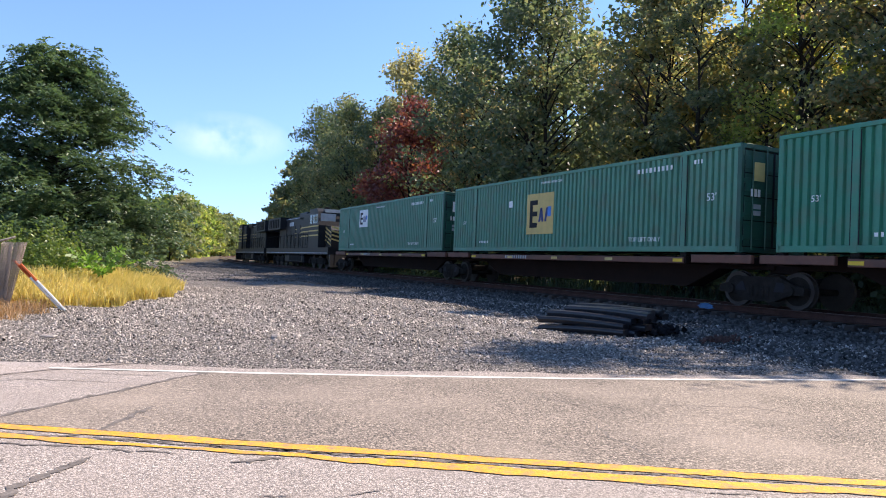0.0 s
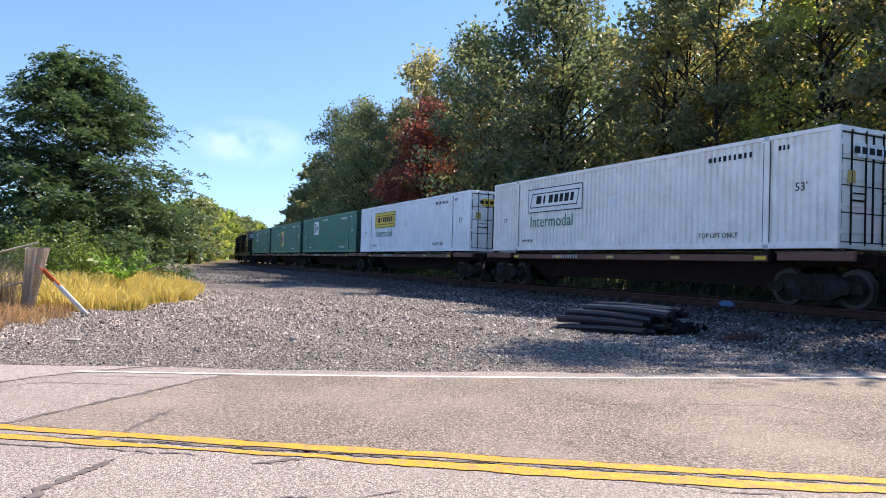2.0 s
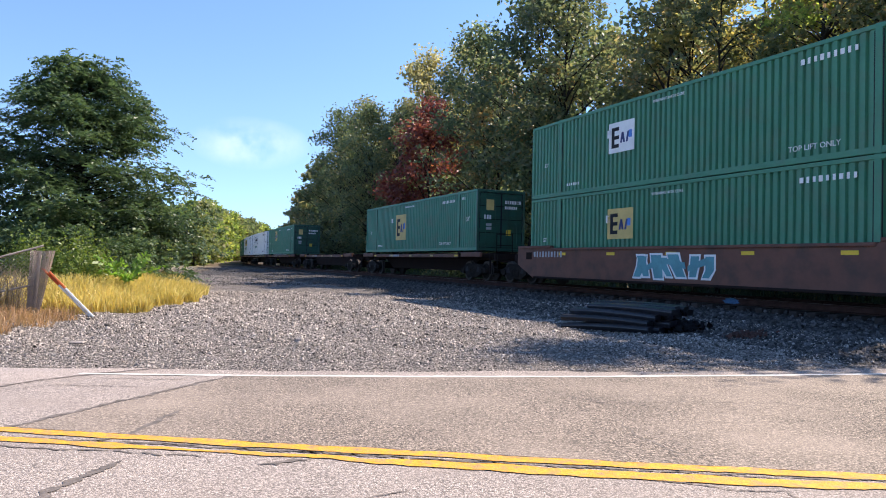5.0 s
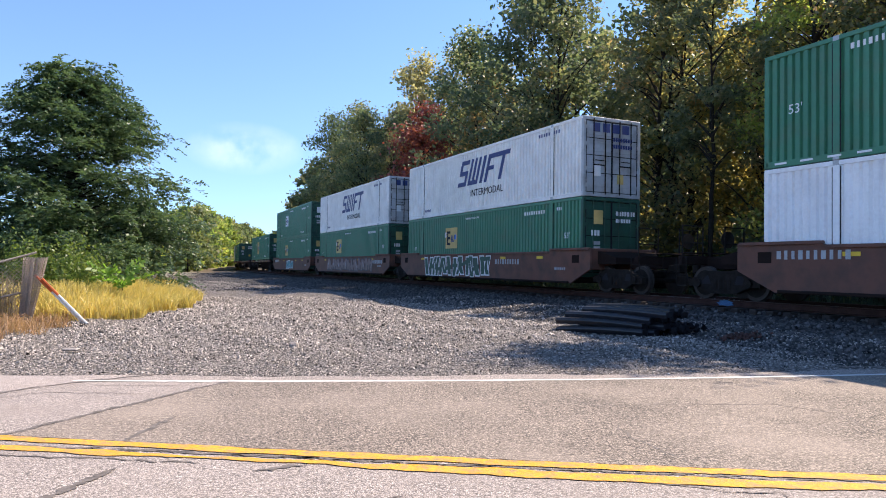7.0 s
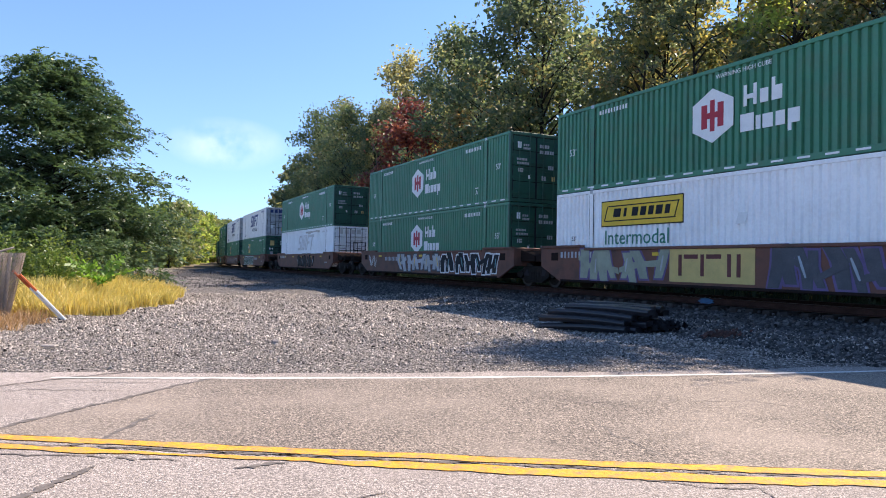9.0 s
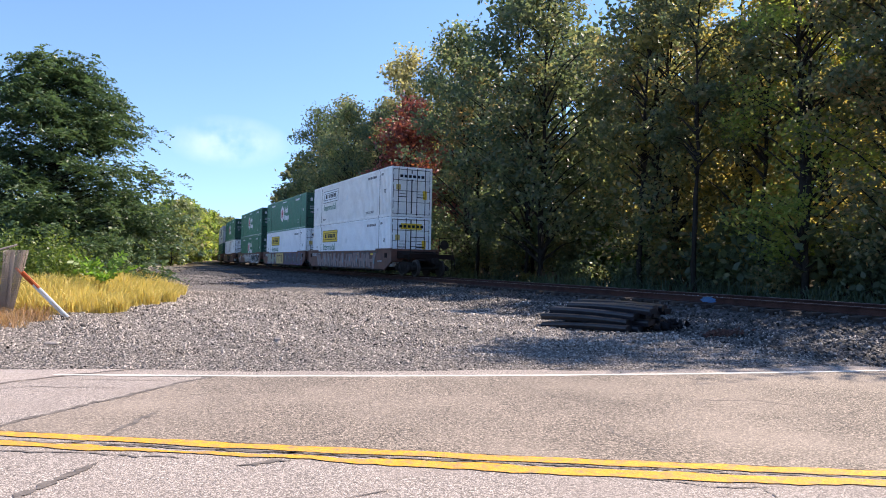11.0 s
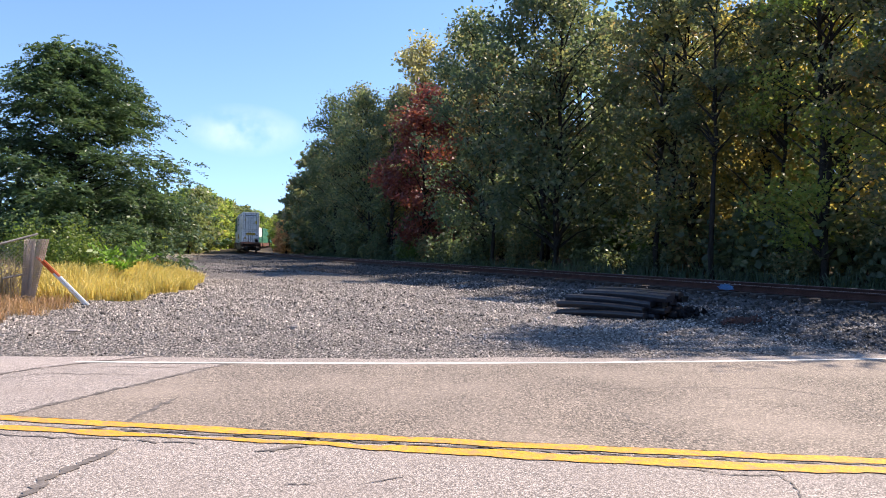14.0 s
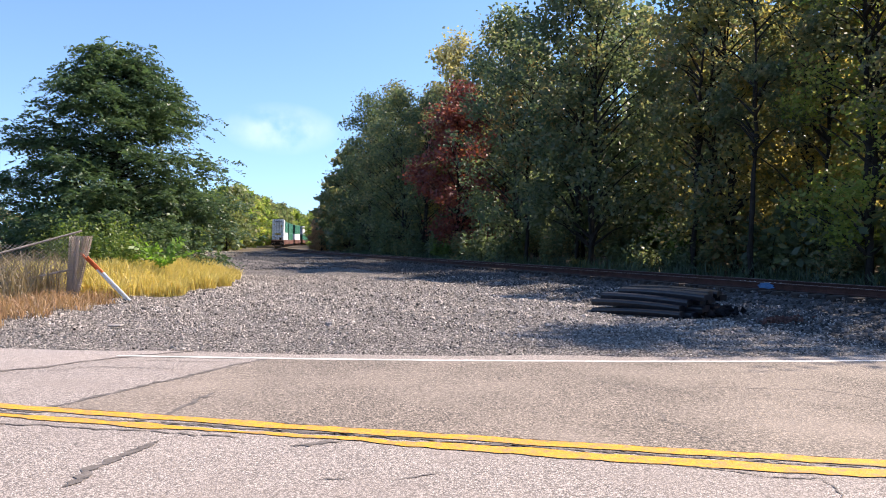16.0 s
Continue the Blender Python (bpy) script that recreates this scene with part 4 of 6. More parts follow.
def spine_car(word, end_front=False, end_rear=False):
    """One spine platform: a deep centre beam with arms that carry the box's corners."""
    w = thing("spine_car", word, "spine car", "spine cars of the train")
    part("centre_beam", prism([(-8.4, 0.98), (-6.6, 0.98), (-5.4, 0.42), (5.4, 0.42), (6.6, 0.98), (8.4, 0.98), (8.4, 1.32), (-8.4, 1.32)], -0.33, 0.33), P_BROWN_SHADED, w)
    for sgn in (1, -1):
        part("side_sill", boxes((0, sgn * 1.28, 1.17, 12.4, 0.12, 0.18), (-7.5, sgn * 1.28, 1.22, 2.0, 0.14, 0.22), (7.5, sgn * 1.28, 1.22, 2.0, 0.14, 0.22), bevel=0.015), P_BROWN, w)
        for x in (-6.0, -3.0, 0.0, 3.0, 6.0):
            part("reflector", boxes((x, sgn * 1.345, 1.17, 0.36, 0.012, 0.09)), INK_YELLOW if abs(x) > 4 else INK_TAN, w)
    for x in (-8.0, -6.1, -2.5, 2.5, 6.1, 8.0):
        part("cross_arm", boxes((x, 0, 1.18, 0.30, 2.6, 0.22), bevel=0.02), P_BROWN_SHADED, w)
    for x in (-6.1, 6.1, -8.0, 8.0):
        for y in (-1.15, 1.15):
            part("pedestal", boxes((x, y, 1.345, 0.22, 0.2, 0.10), bevel=0.01), STEEL_DARK, w)
    bars(w, LENGTH / 2 - 3.4, 1.12, 1.6, 0.12, 10, INK_GREY, y=1.342)
    for k, on in ((1, end_front), (-1, end_rear)):
        part("end_beam", boxes((k * (8.7 if not on else 8.9), 0, 1.05, 0.7 if not on else 1.1, 0.5, 0.35), bevel=0.02), P_BROWN_SHADED, w)
        if on:
            part("end_platform", boxes((k * 9.1, 0, 1.26, 0.4, 2.5, 0.05), (k * 9.25, 1.2, 0.8, 0.08, 0.05, 0.9), (k * 9.25, -1.2, 0.8, 0.08, 0.05, 0.9)), P_BROWN_SHADED, w)
    return w


def locomotive(word, nose=1):
    """A black six-axle freight engine; nose 1: cab leads."""
    e = thing("locomotive", word, "locomotive", "engines of the train")
    k = nose
    bm = prism([(k * x, z) for x, z in ((10.9, 1.1), (10.9, 1.62), (-10.9, 1.62), (-10.9, 1.1))], -1.48, 1.48)
    part("walkway", bm, P_BLACK, e)
    part("long_hood", boxes((k * -1.5, 0, 2.95, 13.0, 1.75, 2.66), (k * -1.5, 0, 4.31, 12.8, 1.5, 0.12), bevel=0.06), P_BLACK, e)
    part("radiator_flare", prism([(k * x, z) for x, z in ((-10.6, 3.35), (-10.6, 4.45), (-5.2, 4.45), (-5.2, 3.35))], -1.45, 1.45), P_BLACK, e)
    for x in np.linspace(-9.8, -6.0, 6):
        for sgn in (1, -1):
            part("radiator_louvre", boxes((k * x, sgn * 1.455, 3.9, 0.5, 0.02, 0.8)), STEEL_DARK, e)
    part("exhaust_stack", boxes((k * -1.0, 0, 4.48, 0.9, 0.5, 0.25), bevel=0.03), P_BLACK, e)
    part("brake_blister", boxes((k * 1.8, 0, 4.32, 2.6, 2.2, 0.5), bevel=0.08), P_BLACK, e)
    part("inverter_cabinet", boxes((k * 4.2, 0.2, 3.0, 2.6, 2.3, 2.7), bevel=0.05), P_BLACK, e)
    part("cab", prism([(k * x, z) for x, z in ((5.4, 1.62), (8.2, 1.62), (8.2, 3.3), (7.85, 4.35), (7.5, 4.6), (5.4, 4.6))], -1.5, 1.5), P_BLACK, e)
    part("nose", prism([(k * x, z) for x, z in ((8.2, 1.62), (9.8, 1.62), (9.75, 2.9), (9.5, 3.2), (8.2, 3.3))], -0.95, 0.95), P_BLACK, e)
    for sgn in (1, -1):
        for x in (5.95, 6.8, 7.55):
            part("cab_window", boxes((k * x, sgn * 1.502, 3.78, 0.56, 0.02, 0.66)), GLASS_DARK, e)
            part("window_frame", boxes((k * (x + 0.31), sgn * 1.506, 3.78, 0.04, 0.02, 0.72), (k * x, sgn * 1.506, 4.13, 0.6, 0.02, 0.04)), INK_GREY, e)
        part("windscreen", boxes((k * 8.06, sgn * 0.75, 3.85, 0.06, 1.15, 0.7)), INK_GREY, e)
        bm = bmesh.new()
        for x in np.linspace(-10.4, 4.8, 12):
            tube(bm, (k * x, sgn * 1.44, 1.62), (k * x, sgn * 1.44, 2.7), 0.02, 6)
        tube(bm, (k * -10.4, sgn * 1.44, 2.68), (k * 4.8, sgn * 1.44, 2.68), 0.02, 6)
        tube(bm, (k * 9.2, sgn * 1.44, 1.0), (k * 10.8, sgn * 1.44, 2.5), 0.025, 6)
        part("handrail", bm, STEEL_DARK, e)
        for i, z in enumerate((2.55, 2.9, 3.25)):
            part("stripe", boxes((k * 3.9, sgn * 1.358, z, 2.9, 0.012, 0.10), (k * 6.8, sgn * 1.508, z, 2.7, 0.012, 0.10), (k * 0.2, sgn * 0.892, z, 4.6, 0.012, 0.06)), INK_TAN, e)
        for i, x in enumerate(np.linspace(-5.6, 1.2, 5)):
            part("hood_door", boxes((k * x, sgn * 0.885, 2.75, 1.2, 0.03, 1.7), bevel=0.01), P_BLACK, e)
        part("number_panel", boxes((k * -3.0, sgn * 0.902, 3.75, 1.6, 0.012, 0.34)), INK_GREY, e)
        part("step_sill", boxes((0, sgn * 1.49, 1.2, 21.4, 0.02, 0.06)), INK_GREY, e)
    for z in (1.75, 2.05, 2.35, 2.65):                # gold stripes sweep down across the nose
        bm = prism([(-0.95, z), (0.95, z + 0.45), (0.95, z + 0.57), (-0.95, z + 0.12)], -0.008, 0.008)
        bmesh.ops.rotate(bm, matrix=Matrix.Rotation(math.pi / 2, 3, "Z"), verts=bm.verts)
        part("nose_stripe", bm, INK_TAN, e).location = (k * 9.83, 0, 0)
        for sgn in (1, -1):
            bm = prism([(k * 8.2, z + 0.42), (k * 9.75, z), (k * 9.75, z + 0.12), (k * 8.2, z + 0.54)], sgn * 0.952, sgn * 0.962)
            part("nose_stripe", bm, INK_TAN, e)
    for sgn in (1, -1):
        for x in np.linspace(-5.6, 4.8, 13):
            part("door_slit", boxes((k * x, sgn * (0.905 if x < 2.8 else 1.362), 2.35, 0.16, 0.012, 1.1)), INK_BLACK, e)
        part("hood_edge", boxes((k * -1.5, sgn * 0.86, 4.22, 12.6, 0.06, 0.05)), INK_GREY, e)
        # plate added on the tank side, paler so it looks lit
        part("tank_panel", boxes((k * 0.6, sgn * 1.356, 0.78, 4.2, 0.014, 0.5), bevel=0.004), STEEL_DARK, e)
    for x in (-8.8, -7.2):
        part("radiator_fan", tube(bmesh.new(), (k * x, 0, 4.45), (k * x, 0, 4.55), 0.62, 16), STEEL_DARK, e)
    part("horn", boxes((k * 6.4, 0.4, 4.7, 0.5, 0.3, 0.16), bevel=0.03), STEEL_DARK, e)
    part("number_board", boxes((k * 7.8, 0, 4.42, 0.3, 1.9, 0.24)), INK_GREY, e)
    part("fuel_tank", boxes((0, 0, 0.72, 6.4, 2.7, 0.72), bevel=0.12), P_BLACK, e)
    part("pilot", prism([(k * x, z) for x, z in ((10.9, 0.25), (11.25, 0.2), (11.05, 1.1), (10.9, 1.1))], -1.4, 1.4), P_BLACK, e)
    part("coupler", boxes((11.3, 0, 0.9, 0.5, 0.3, 0.3), (-11.3, 0, 0.9, 0.5, 0.3, 0.3), bevel=0.04), STEEL_DARK, e)
    for c in (-6.6, 6.6):
        for sgn in (1, -1):
            part("truck_frame", prism([(c - 2.5, 0.5), (c - 1.9, 0.85), (c + 1.9, 0.85), (c + 2.5, 0.5), (c + 2.3, 0.38), (c - 2.3, 0.38)], sgn * 1.0 - 0.1, sgn * 1.0 + 0.1), STEEL_DARK, e)
            for x in (c - 1.85, c, c + 1.85):
                bm = bmesh.new()
                tube(bm, (x, sgn * 0.68, 0.53), (x, sgn * 0.82, 0.53), 0.53, 24)
                part("wheel", bm, WHEEL_STEEL, e)
                part("journal_box", boxes((x, sgn * 1.12, 0.53, 0.4, 0.14, 0.4), bevel=0.04), STEEL_DARK, e)
    return e


# ---- the train: consist ----
SPINE_DECK, WELL_FLOOR = 1.40, 0.50      # undersides of the boxes above the rail heads
MOVING = []                               # thing, place along the track at the start, half its wheelbase, height


def box_on(c, s, up):
    MOVING.append((c, s, 7.0, up))


SPINE_AT = {"a": 9.9, "b": -7.38, "c": -24.63, "d": -41.8, "e": -60.26, "f": -78.75, "empty": -98.6, "g": -118.4}
for key, s in SPINE_AT.items():
    w = spine_car("empty dark brown spine car with bare arms" if key == "empty" else "dark brown spine car carrying one container", key in "aefgempty", key in "defgempty")
    MOVING.append((w, s, 7.0, 0.0))
for key, tone, panel in (("a", P_GREEN_OLD, INK_WHITE), ("b", P_GREEN_OLD, INK_TAN), ("c", P_GREEN, INK_WHITE), ("f", P_GREEN, INK_TAN), ("g", P_GREEN, INK_TAN)):
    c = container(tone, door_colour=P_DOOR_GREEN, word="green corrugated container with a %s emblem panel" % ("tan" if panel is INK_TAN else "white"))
    emblem_panel(c, panel, *((6.1, 0.66, 1.75, 1.55) if key == "b" else (5.55, 0.7, 1.6, 1.5) if key == "g" else (4.45, 1.48, 1.5, 1.08) if key == "f" else (4.05, 1.48, 1.5, 1.08)))
    box_on(c, SPINE_AT[key], SPINE_DECK)
c = container(P_WHITE, "clean white corrugated container with a yellow emblem box")
hunt_panel(c, INK_YELLOW, INK_GREEN)
box_on(c, SPINE_AT["d"], SPINE_DECK)
c = container(P_CREAM, "weathered beige corrugated container with a white emblem box", worn=True)
hunt_panel(c, INK_WHITE, INK_GREEN)
box_on(c, SPINE_AT["e"], SPINE_DECK)

WELL_AT = {"i": -139.23, "j": -158.43, "k": -177.73, "l": -201.49, "m": -224.82, "n": -244.19, "o": -262.78}
PAINTS = {"i": [(-1.5, 2.0, 0.45, 1.2, [INK_TEAL, INK_WHITE, INK_TEAL])],
          "j": [(-5.5, 5.5, 0.45, 1.3, [INK_MAUVE, INK_SLATE, INK_GREY])],
          "k": [(-1.6, 5.5, 0.36, 1.38, [P_DOOR_GREEN, INK_WHITE, INK_WHITE])],
          "l": [(-3.4, 1.6, 0.40, 1.30, [INK_BLACK, P_BROWN_SHADED, INK_GREY])],
          "m": [(-2.2, 2.9, 0.40, 1.34, [INK_SILVER, INK_SLATE, INK_YELLOW]), (-7.4, -2.1, 0.40, 1.36, [INK_BLACK, INK_WHITE, INK_TEAL]), (6.15, 7.4, 0.62, 1.28, [INK_WHITE])],
          "n": [(2.6, 6.8, 0.34, 1.40, [INK_OLIVE, INK_PURPLE, INK_GREY]), (-7.8, -0.9, 0.34, 1.40, [INK_SLATE, INK_PURPLE, INK_PALE])],
          "o": [(-6.0, 6.0, 0.34, 1.35, [INK_MAUVE, INK_SLATE, INK_TEAL])]}
ENDS = {"i": (1, 0), "j": (0, 0), "k": (0, 1), "l": (1, 1), "m": (1, 0), "n": (0, 0), "o": (0, 1)}
for n, (key, s) in enumerate(WELL_AT.items()):
    w = well_car("rust-brown well car with spray-painted side sills carrying stacked containers", *ENDS[key], PAINTS[key], 11 * n + 3, {"k": 10.2, "m": 3.2, "j": 13.6}.get(key, 0.5))
    MOVING.append((w, s, 7.0, 0.0))
    if key in "n":
        part("emblem_panel", boxes((0.85, 1.476, 0.9, 2.9, 0.012, 0.95)), INK_TAN, w)
        for k, (a, b2, hh) in enumerate(((1.75, 0.5, 0.12), (1.95, 0.12, 0.6), (0.95, 0.5, 0.12), (1.15, 0.12, 0.6), (0.25, 0.12, 0.6), (-0.05, 0.12, 0.6))):
            part("emblem_shape", boxes((a - b2 / 2, 1.488, 1.2 - hh / 2, b2, 0.008, hh)), INK_MAROON, w)


def stack(key, low, high):
    box_on(low, WELL_AT[key], WELL_FLOOR)
    box_on(high, WELL_AT[key], WELL_FLOOR + HIGH + 0.01)


def emp(tone, panel):
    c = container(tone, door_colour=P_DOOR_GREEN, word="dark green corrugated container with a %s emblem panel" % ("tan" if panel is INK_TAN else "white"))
    emblem_panel(c, panel, u=4.85, v=1.22, h=1.02, w=1.3)
    return c


def swift(tone, ink, word):
    c = container(tone, word, P_GREY if ink is INK_NAVY else None, True)
    swift_marks(c, ink, word_ink=INK_BLACK)
    return c


def hub():
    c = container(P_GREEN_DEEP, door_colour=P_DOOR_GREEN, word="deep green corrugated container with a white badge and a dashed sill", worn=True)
    hub_marks(c)
    return c


def hunt(tone, ink):
    c = container(tone, "white corrugated container with a framed %s emblem box" % ("yellow" if ink is INK_YELLOW else "white"), worn=True)
    hunt_panel(c, ink, INK_GREEN, u=2.5, v=1.62, h=0.85)
    return c


SWIFT_WORD = "dirty white corrugated container with slanting navy letter shapes"
stack("i", emp(P_GREEN_DEEP, INK_TAN), emp(P_GREEN_DEEP, INK_WHITE))
stack("j", emp(P_GREEN_DEEP, INK_TAN), swift(P_CREAM, INK_NAVY, SWIFT_WORD))
stack("k", emp(P_GREEN_DEEP, INK_TAN), swift(P_CREAM, INK_NAVY, SWIFT_WORD))
scraped = swift(P_WHITE, INK_FADED, "white corrugated container with faded letter shapes and scraped paint")
for u, w, v, h in ((8.6, 2.2, 2.58, 0.13), (10.6, 1.6, 2.62, 0.10), (12.0, 0.6, 2.55, 0.16), (9.2, 0.8, 2.50, 0.07)):
    plate(scraped, "scraped_patch", u, v, w, h, INK_SCRAPE)
stack("l", scraped, hub())
stack("m", hub(), hub())
stack("n", hunt(P_WHITE, INK_YELLOW), hub())
stack("o", hunt(P_WHITE, INK_YELLOW), hunt(P_CREAM, INK_WHITE))

truck = make_truck()
TRUCKS = [9.9 + 7.9, 1.3, -15.95, -33.2, -41.8 - 7.3, -60.26 + 7.3, -60.26 - 7.3, -78.75 + 7.3, -78.75 - 7.3, -98.6 + 7.3, -98.6 - 7.3, -118.4 + 7.3, -118.4 - 7.3,
          -139.23 + 9.6, -148.83, -168.08, -187.4, -201.49 + 9.6, -201.49 - 9.6, -224.82 + 9.6, -234.5, -253.5, -262.78 - 9.6]
MOVING.append((truck, TRUCKS[0], 0.9, 0.0))
for s in TRUCKS[1:]:
    MOVING.append((copy_thing(truck, Matrix.Identity(4)), s, 0.9, 0.0))
MOVING.append((locomotive("black road locomotive with gold stripes, cab facing the containers", -1), 30.6, 6.6, 0.0))
MOVING.append((locomotive("black road locomotive with gold stripes leading the train", 1), 53.6, 6.6, 0.0))


# ---- trees ----
def leaf_mesh(name, centres, sizes, material, rng, flat=0.0, long=1.6):
    """Many small pointed leaves, each its own piece."""
    n = len(centres)
    a = rng.normal(size=(n, 3))
    a[:, 2] *= 1 - flat
    a /= np.linalg.norm(a, axis=1)[:, None]
    b = rng.normal(size=(n, 3))
    b[:, 2] *= 1 - flat
    b -= a * (a * b).sum(1)[:, None]
    b /= np.linalg.norm(b, axis=1)[:, None]
    s = sizes[:, None]
    v = np.stack([centres - a * s * 0.5 * long, centres + b * s * 0.5, centres + a * s * 0.5 * long, centres - b * s * 0.5], 1).reshape(-1, 3)
    me = bpy.data.meshes.new(name)
    me.vertices.add(4 * n)
    me.vertices.foreach_set("co", v.ravel())
    me.loops.add(4 * n)
    me.loops.foreach_set("vertex_index", np.arange(4 * n))
    me.polygons.add(n)
    me.polygons.foreach_set("loop_start", np.arange(n) * 4)
    me.materials.append(material)
    me.update(calc_edges=True)
    return me


def limb_mesh(name, paths, sides=7):
    """Tapered limbs: each path is a list of (point, radius)."""
    verts, faces = [], []
    for path in paths:
        base = len(verts)
        for i, (p, r) in enumerate(path):
            q = path[min(i + 1, len(path) - 1)][0] - path[max(i - 1, 0)][0]
            rot = q.to_track_quat("Z", "Y").to_matrix()
            for j in range(sides):
                t = 2 * math.pi * j / sides
                verts.append(p + rot @ Vector((math.cos(t) * r, math.sin(t) * r, 0)))
        for i in range(len(path) - 1):
            for j in range(sides):
                k = (j + 1) % sides
                faces.append((base + i * sides + j, base + i * sides + k, base + (i + 1) * sides + k, base + (i + 1) * sides + j))
    me = bpy.data.meshes.new(name)
    me.from_pydata(verts, [], faces)
    me.materials.append(BARK)
    me.polygons.foreach_set("use_smooth", np.ones(len(me.polygons), bool))
    return me


def make_tree(label, height, spread, low, count, leaf, material, seed, clumps=46, name="tree"):
    """Trunk and limbs that reach into clumps of leaves; gaps stay between the clumps."""
    rng, r = np.random.default_rng(seed), random.Random(seed)
    t = thing(name, label, "tree", "trees of the wood" if name == "tree" else "")
    lean = Vector((r.uniform(-0.05, 0.05), r.uniform(-0.05, 0.05), 1))
    trunk = [(Vector((0, 0, -0.3)), 0.0125 * height)]
    for i in range(1, 9):
        z = height * 0.9 * i / 8
        trunk.append((lean * z + Vector((r.uniform(-0.12, 0.12), r.uniform(-0.12, 0.12), 0)), 0.011 * height * (1 - 0.85 * i / 8)))
    paths, cs, weights = [trunk], [], []
    for i in range(clumps):
        f = (i + r.random()) / clumps
        z = low + (height - low) * f
        g = math.sin(math.pi * min(1, 0.18 + 0.82 * f)) ** 0.7
        a, rad = r.uniform(0, 2 * math.pi), spread * g * math.sqrt(r.uniform(0.15, 1.0))
        c = lean * z + Vector((math.cos(a) * rad, math.sin(a) * rad, 0))
        cs.append(c)
        weights.append(r.uniform(0.6, 1.4))
        root = lean * max(low * 0.7, z - rad * 0.8)
        paths.append([(root, 0.035 + 0.004 * height * (1 - f)), (root.lerp(c, 0.5) + Vector((0, 0, 0.25)), 0.035), (c, 0.012)])
    weights = np.array(weights) / sum(weights)
    pick = rng.choice(clumps, count, p=weights)
    c = np.array([tuple(x) for x in cs])[pick]
    off = rng.normal(size=(count, 3))
    off *= (np.abs(rng.normal(0.75, 0.28, size=(count, 1))) / np.linalg.norm(off, axis=1)[:, None])
    c = c + off * np.array([1, 1, 0.62]) * (spread * 0.33)
    tr = new("trunk", limb_mesh("trunk", paths, 5 if count > 3500 else 4))
    cr = new("crown", leaf_mesh("crown", c, rng.uniform(0.6, 1.25, count) * leaf, material, rng, 0.25))
    tr.parent = cr.parent = t
    return t


def plant(ob, x, y, turn, size=1.0, first=False):
    z = float(ground_z(np.array([x]), np.array([y]))[0]) - 0.05
    if not first:
        ob = copy_thing(ob, Matrix.Identity(4))
    ob.matrix_basis = pose(x, y, z, 0, 0, turn) @ Matrix.Diagonal((size, size, size, 1))
    return ob


KINDS = [make_tree("tall green oak at the edge of the wood", 18, 4.2, 0.8, 9600, 0.185, GREEN, 1, 60),
         make_tree("tall green maple at the edge of the wood", 17, 4.0, 2.2, 9600, 0.18, GREEN, 2, 58),
         make_tree("tall tree turning olive and rust at the wood's edge", 18, 3.9, 2.0, 9600, 0.18, OLIVE, 3, 58)]
INNER = [make_tree("yellowing tree inside the wood", 17, 3.6, 1.5, 7000, 0.18, YELLOW, 4, 46),
         make_tree("green tree inside the wood", 19, 3.8, 2.0, 5200, 0.28, GREEN, 14, 50),
         make_tree("olive autumn tree inside the wood", 18, 3.6, 2.0, 6500, 0.24, OLIVE, 15, 50)]
FAR_KINDS = [make_tree("tall green tree further back in the wood", 18, 4.4, 1.2, 2300, 0.55, GREEN, 5),
             make_tree("olive autumn tree further back in the wood", 17, 4.4, 1.2, 2300, 0.55, OLIVE, 6)]
BUSHY = [make_tree("bushy sunlit green tree beside the line", 9, 2.8, 0.4, 1900, 0.36, FARLEAF, 7, 30),
         make_tree("bushy yellow-green autumn tree beside the line", 9, 2.8, 0.4, 1900, 0.36, YELLOWGREEN, 8, 30)]
OPEN = [make_tree("thin-crowned olive tree beside the track", 17, 3.6, 2.2, 8500, 0.15, OLIVE, 25, 52),
        make_tree("thin-crowned yellowing tree beside the track", 16, 3.6, 2.2, 8500, 0.15, YELLOWGREEN, 26, 52)]
DEEP = make_tree("shaded tree deep in the wood", 19, 4.6, 0.8, 900, 0.95, GREEN, 27, 30)
used = set()
r = random.Random(21)


def wood_tree(kind, s, d, size):
    p = on_track(s, d)
    ob = plant(kind, p[0], p[1], r.uniform(0, 360), size, kind not in used)
    used.add(kind)
    return ob


# near the road the wood is lower; it rises along the line and ends in a lower far edge
def tall(s):
    return float(np.interp(s, (-46, -30, -21, -14, -9, -3, 2, 16, 19, 31, 35, 40, 50, 60, 70, 90, 110, 130), (0.5, 0.56, 0.72, 0.85, 0.76, 0.84, 1.04, 1.10, 0.82, 0.78, 0.86, 0.95, 1.08, 1.08, 0.98, 0.90, 0.80, 0.4)))


def tall_behind(s):
    return float(np.interp(s, (-46, -30, -21, -14, 6, 25, 31, 36, 45, 60, 90, 110, 130), (0.5, 0.5, 0.55, 0.62, 1.04, 1.18, 1.1, 0.92, 0.95, 1.05, 1.1, 0.85, 0.4)))


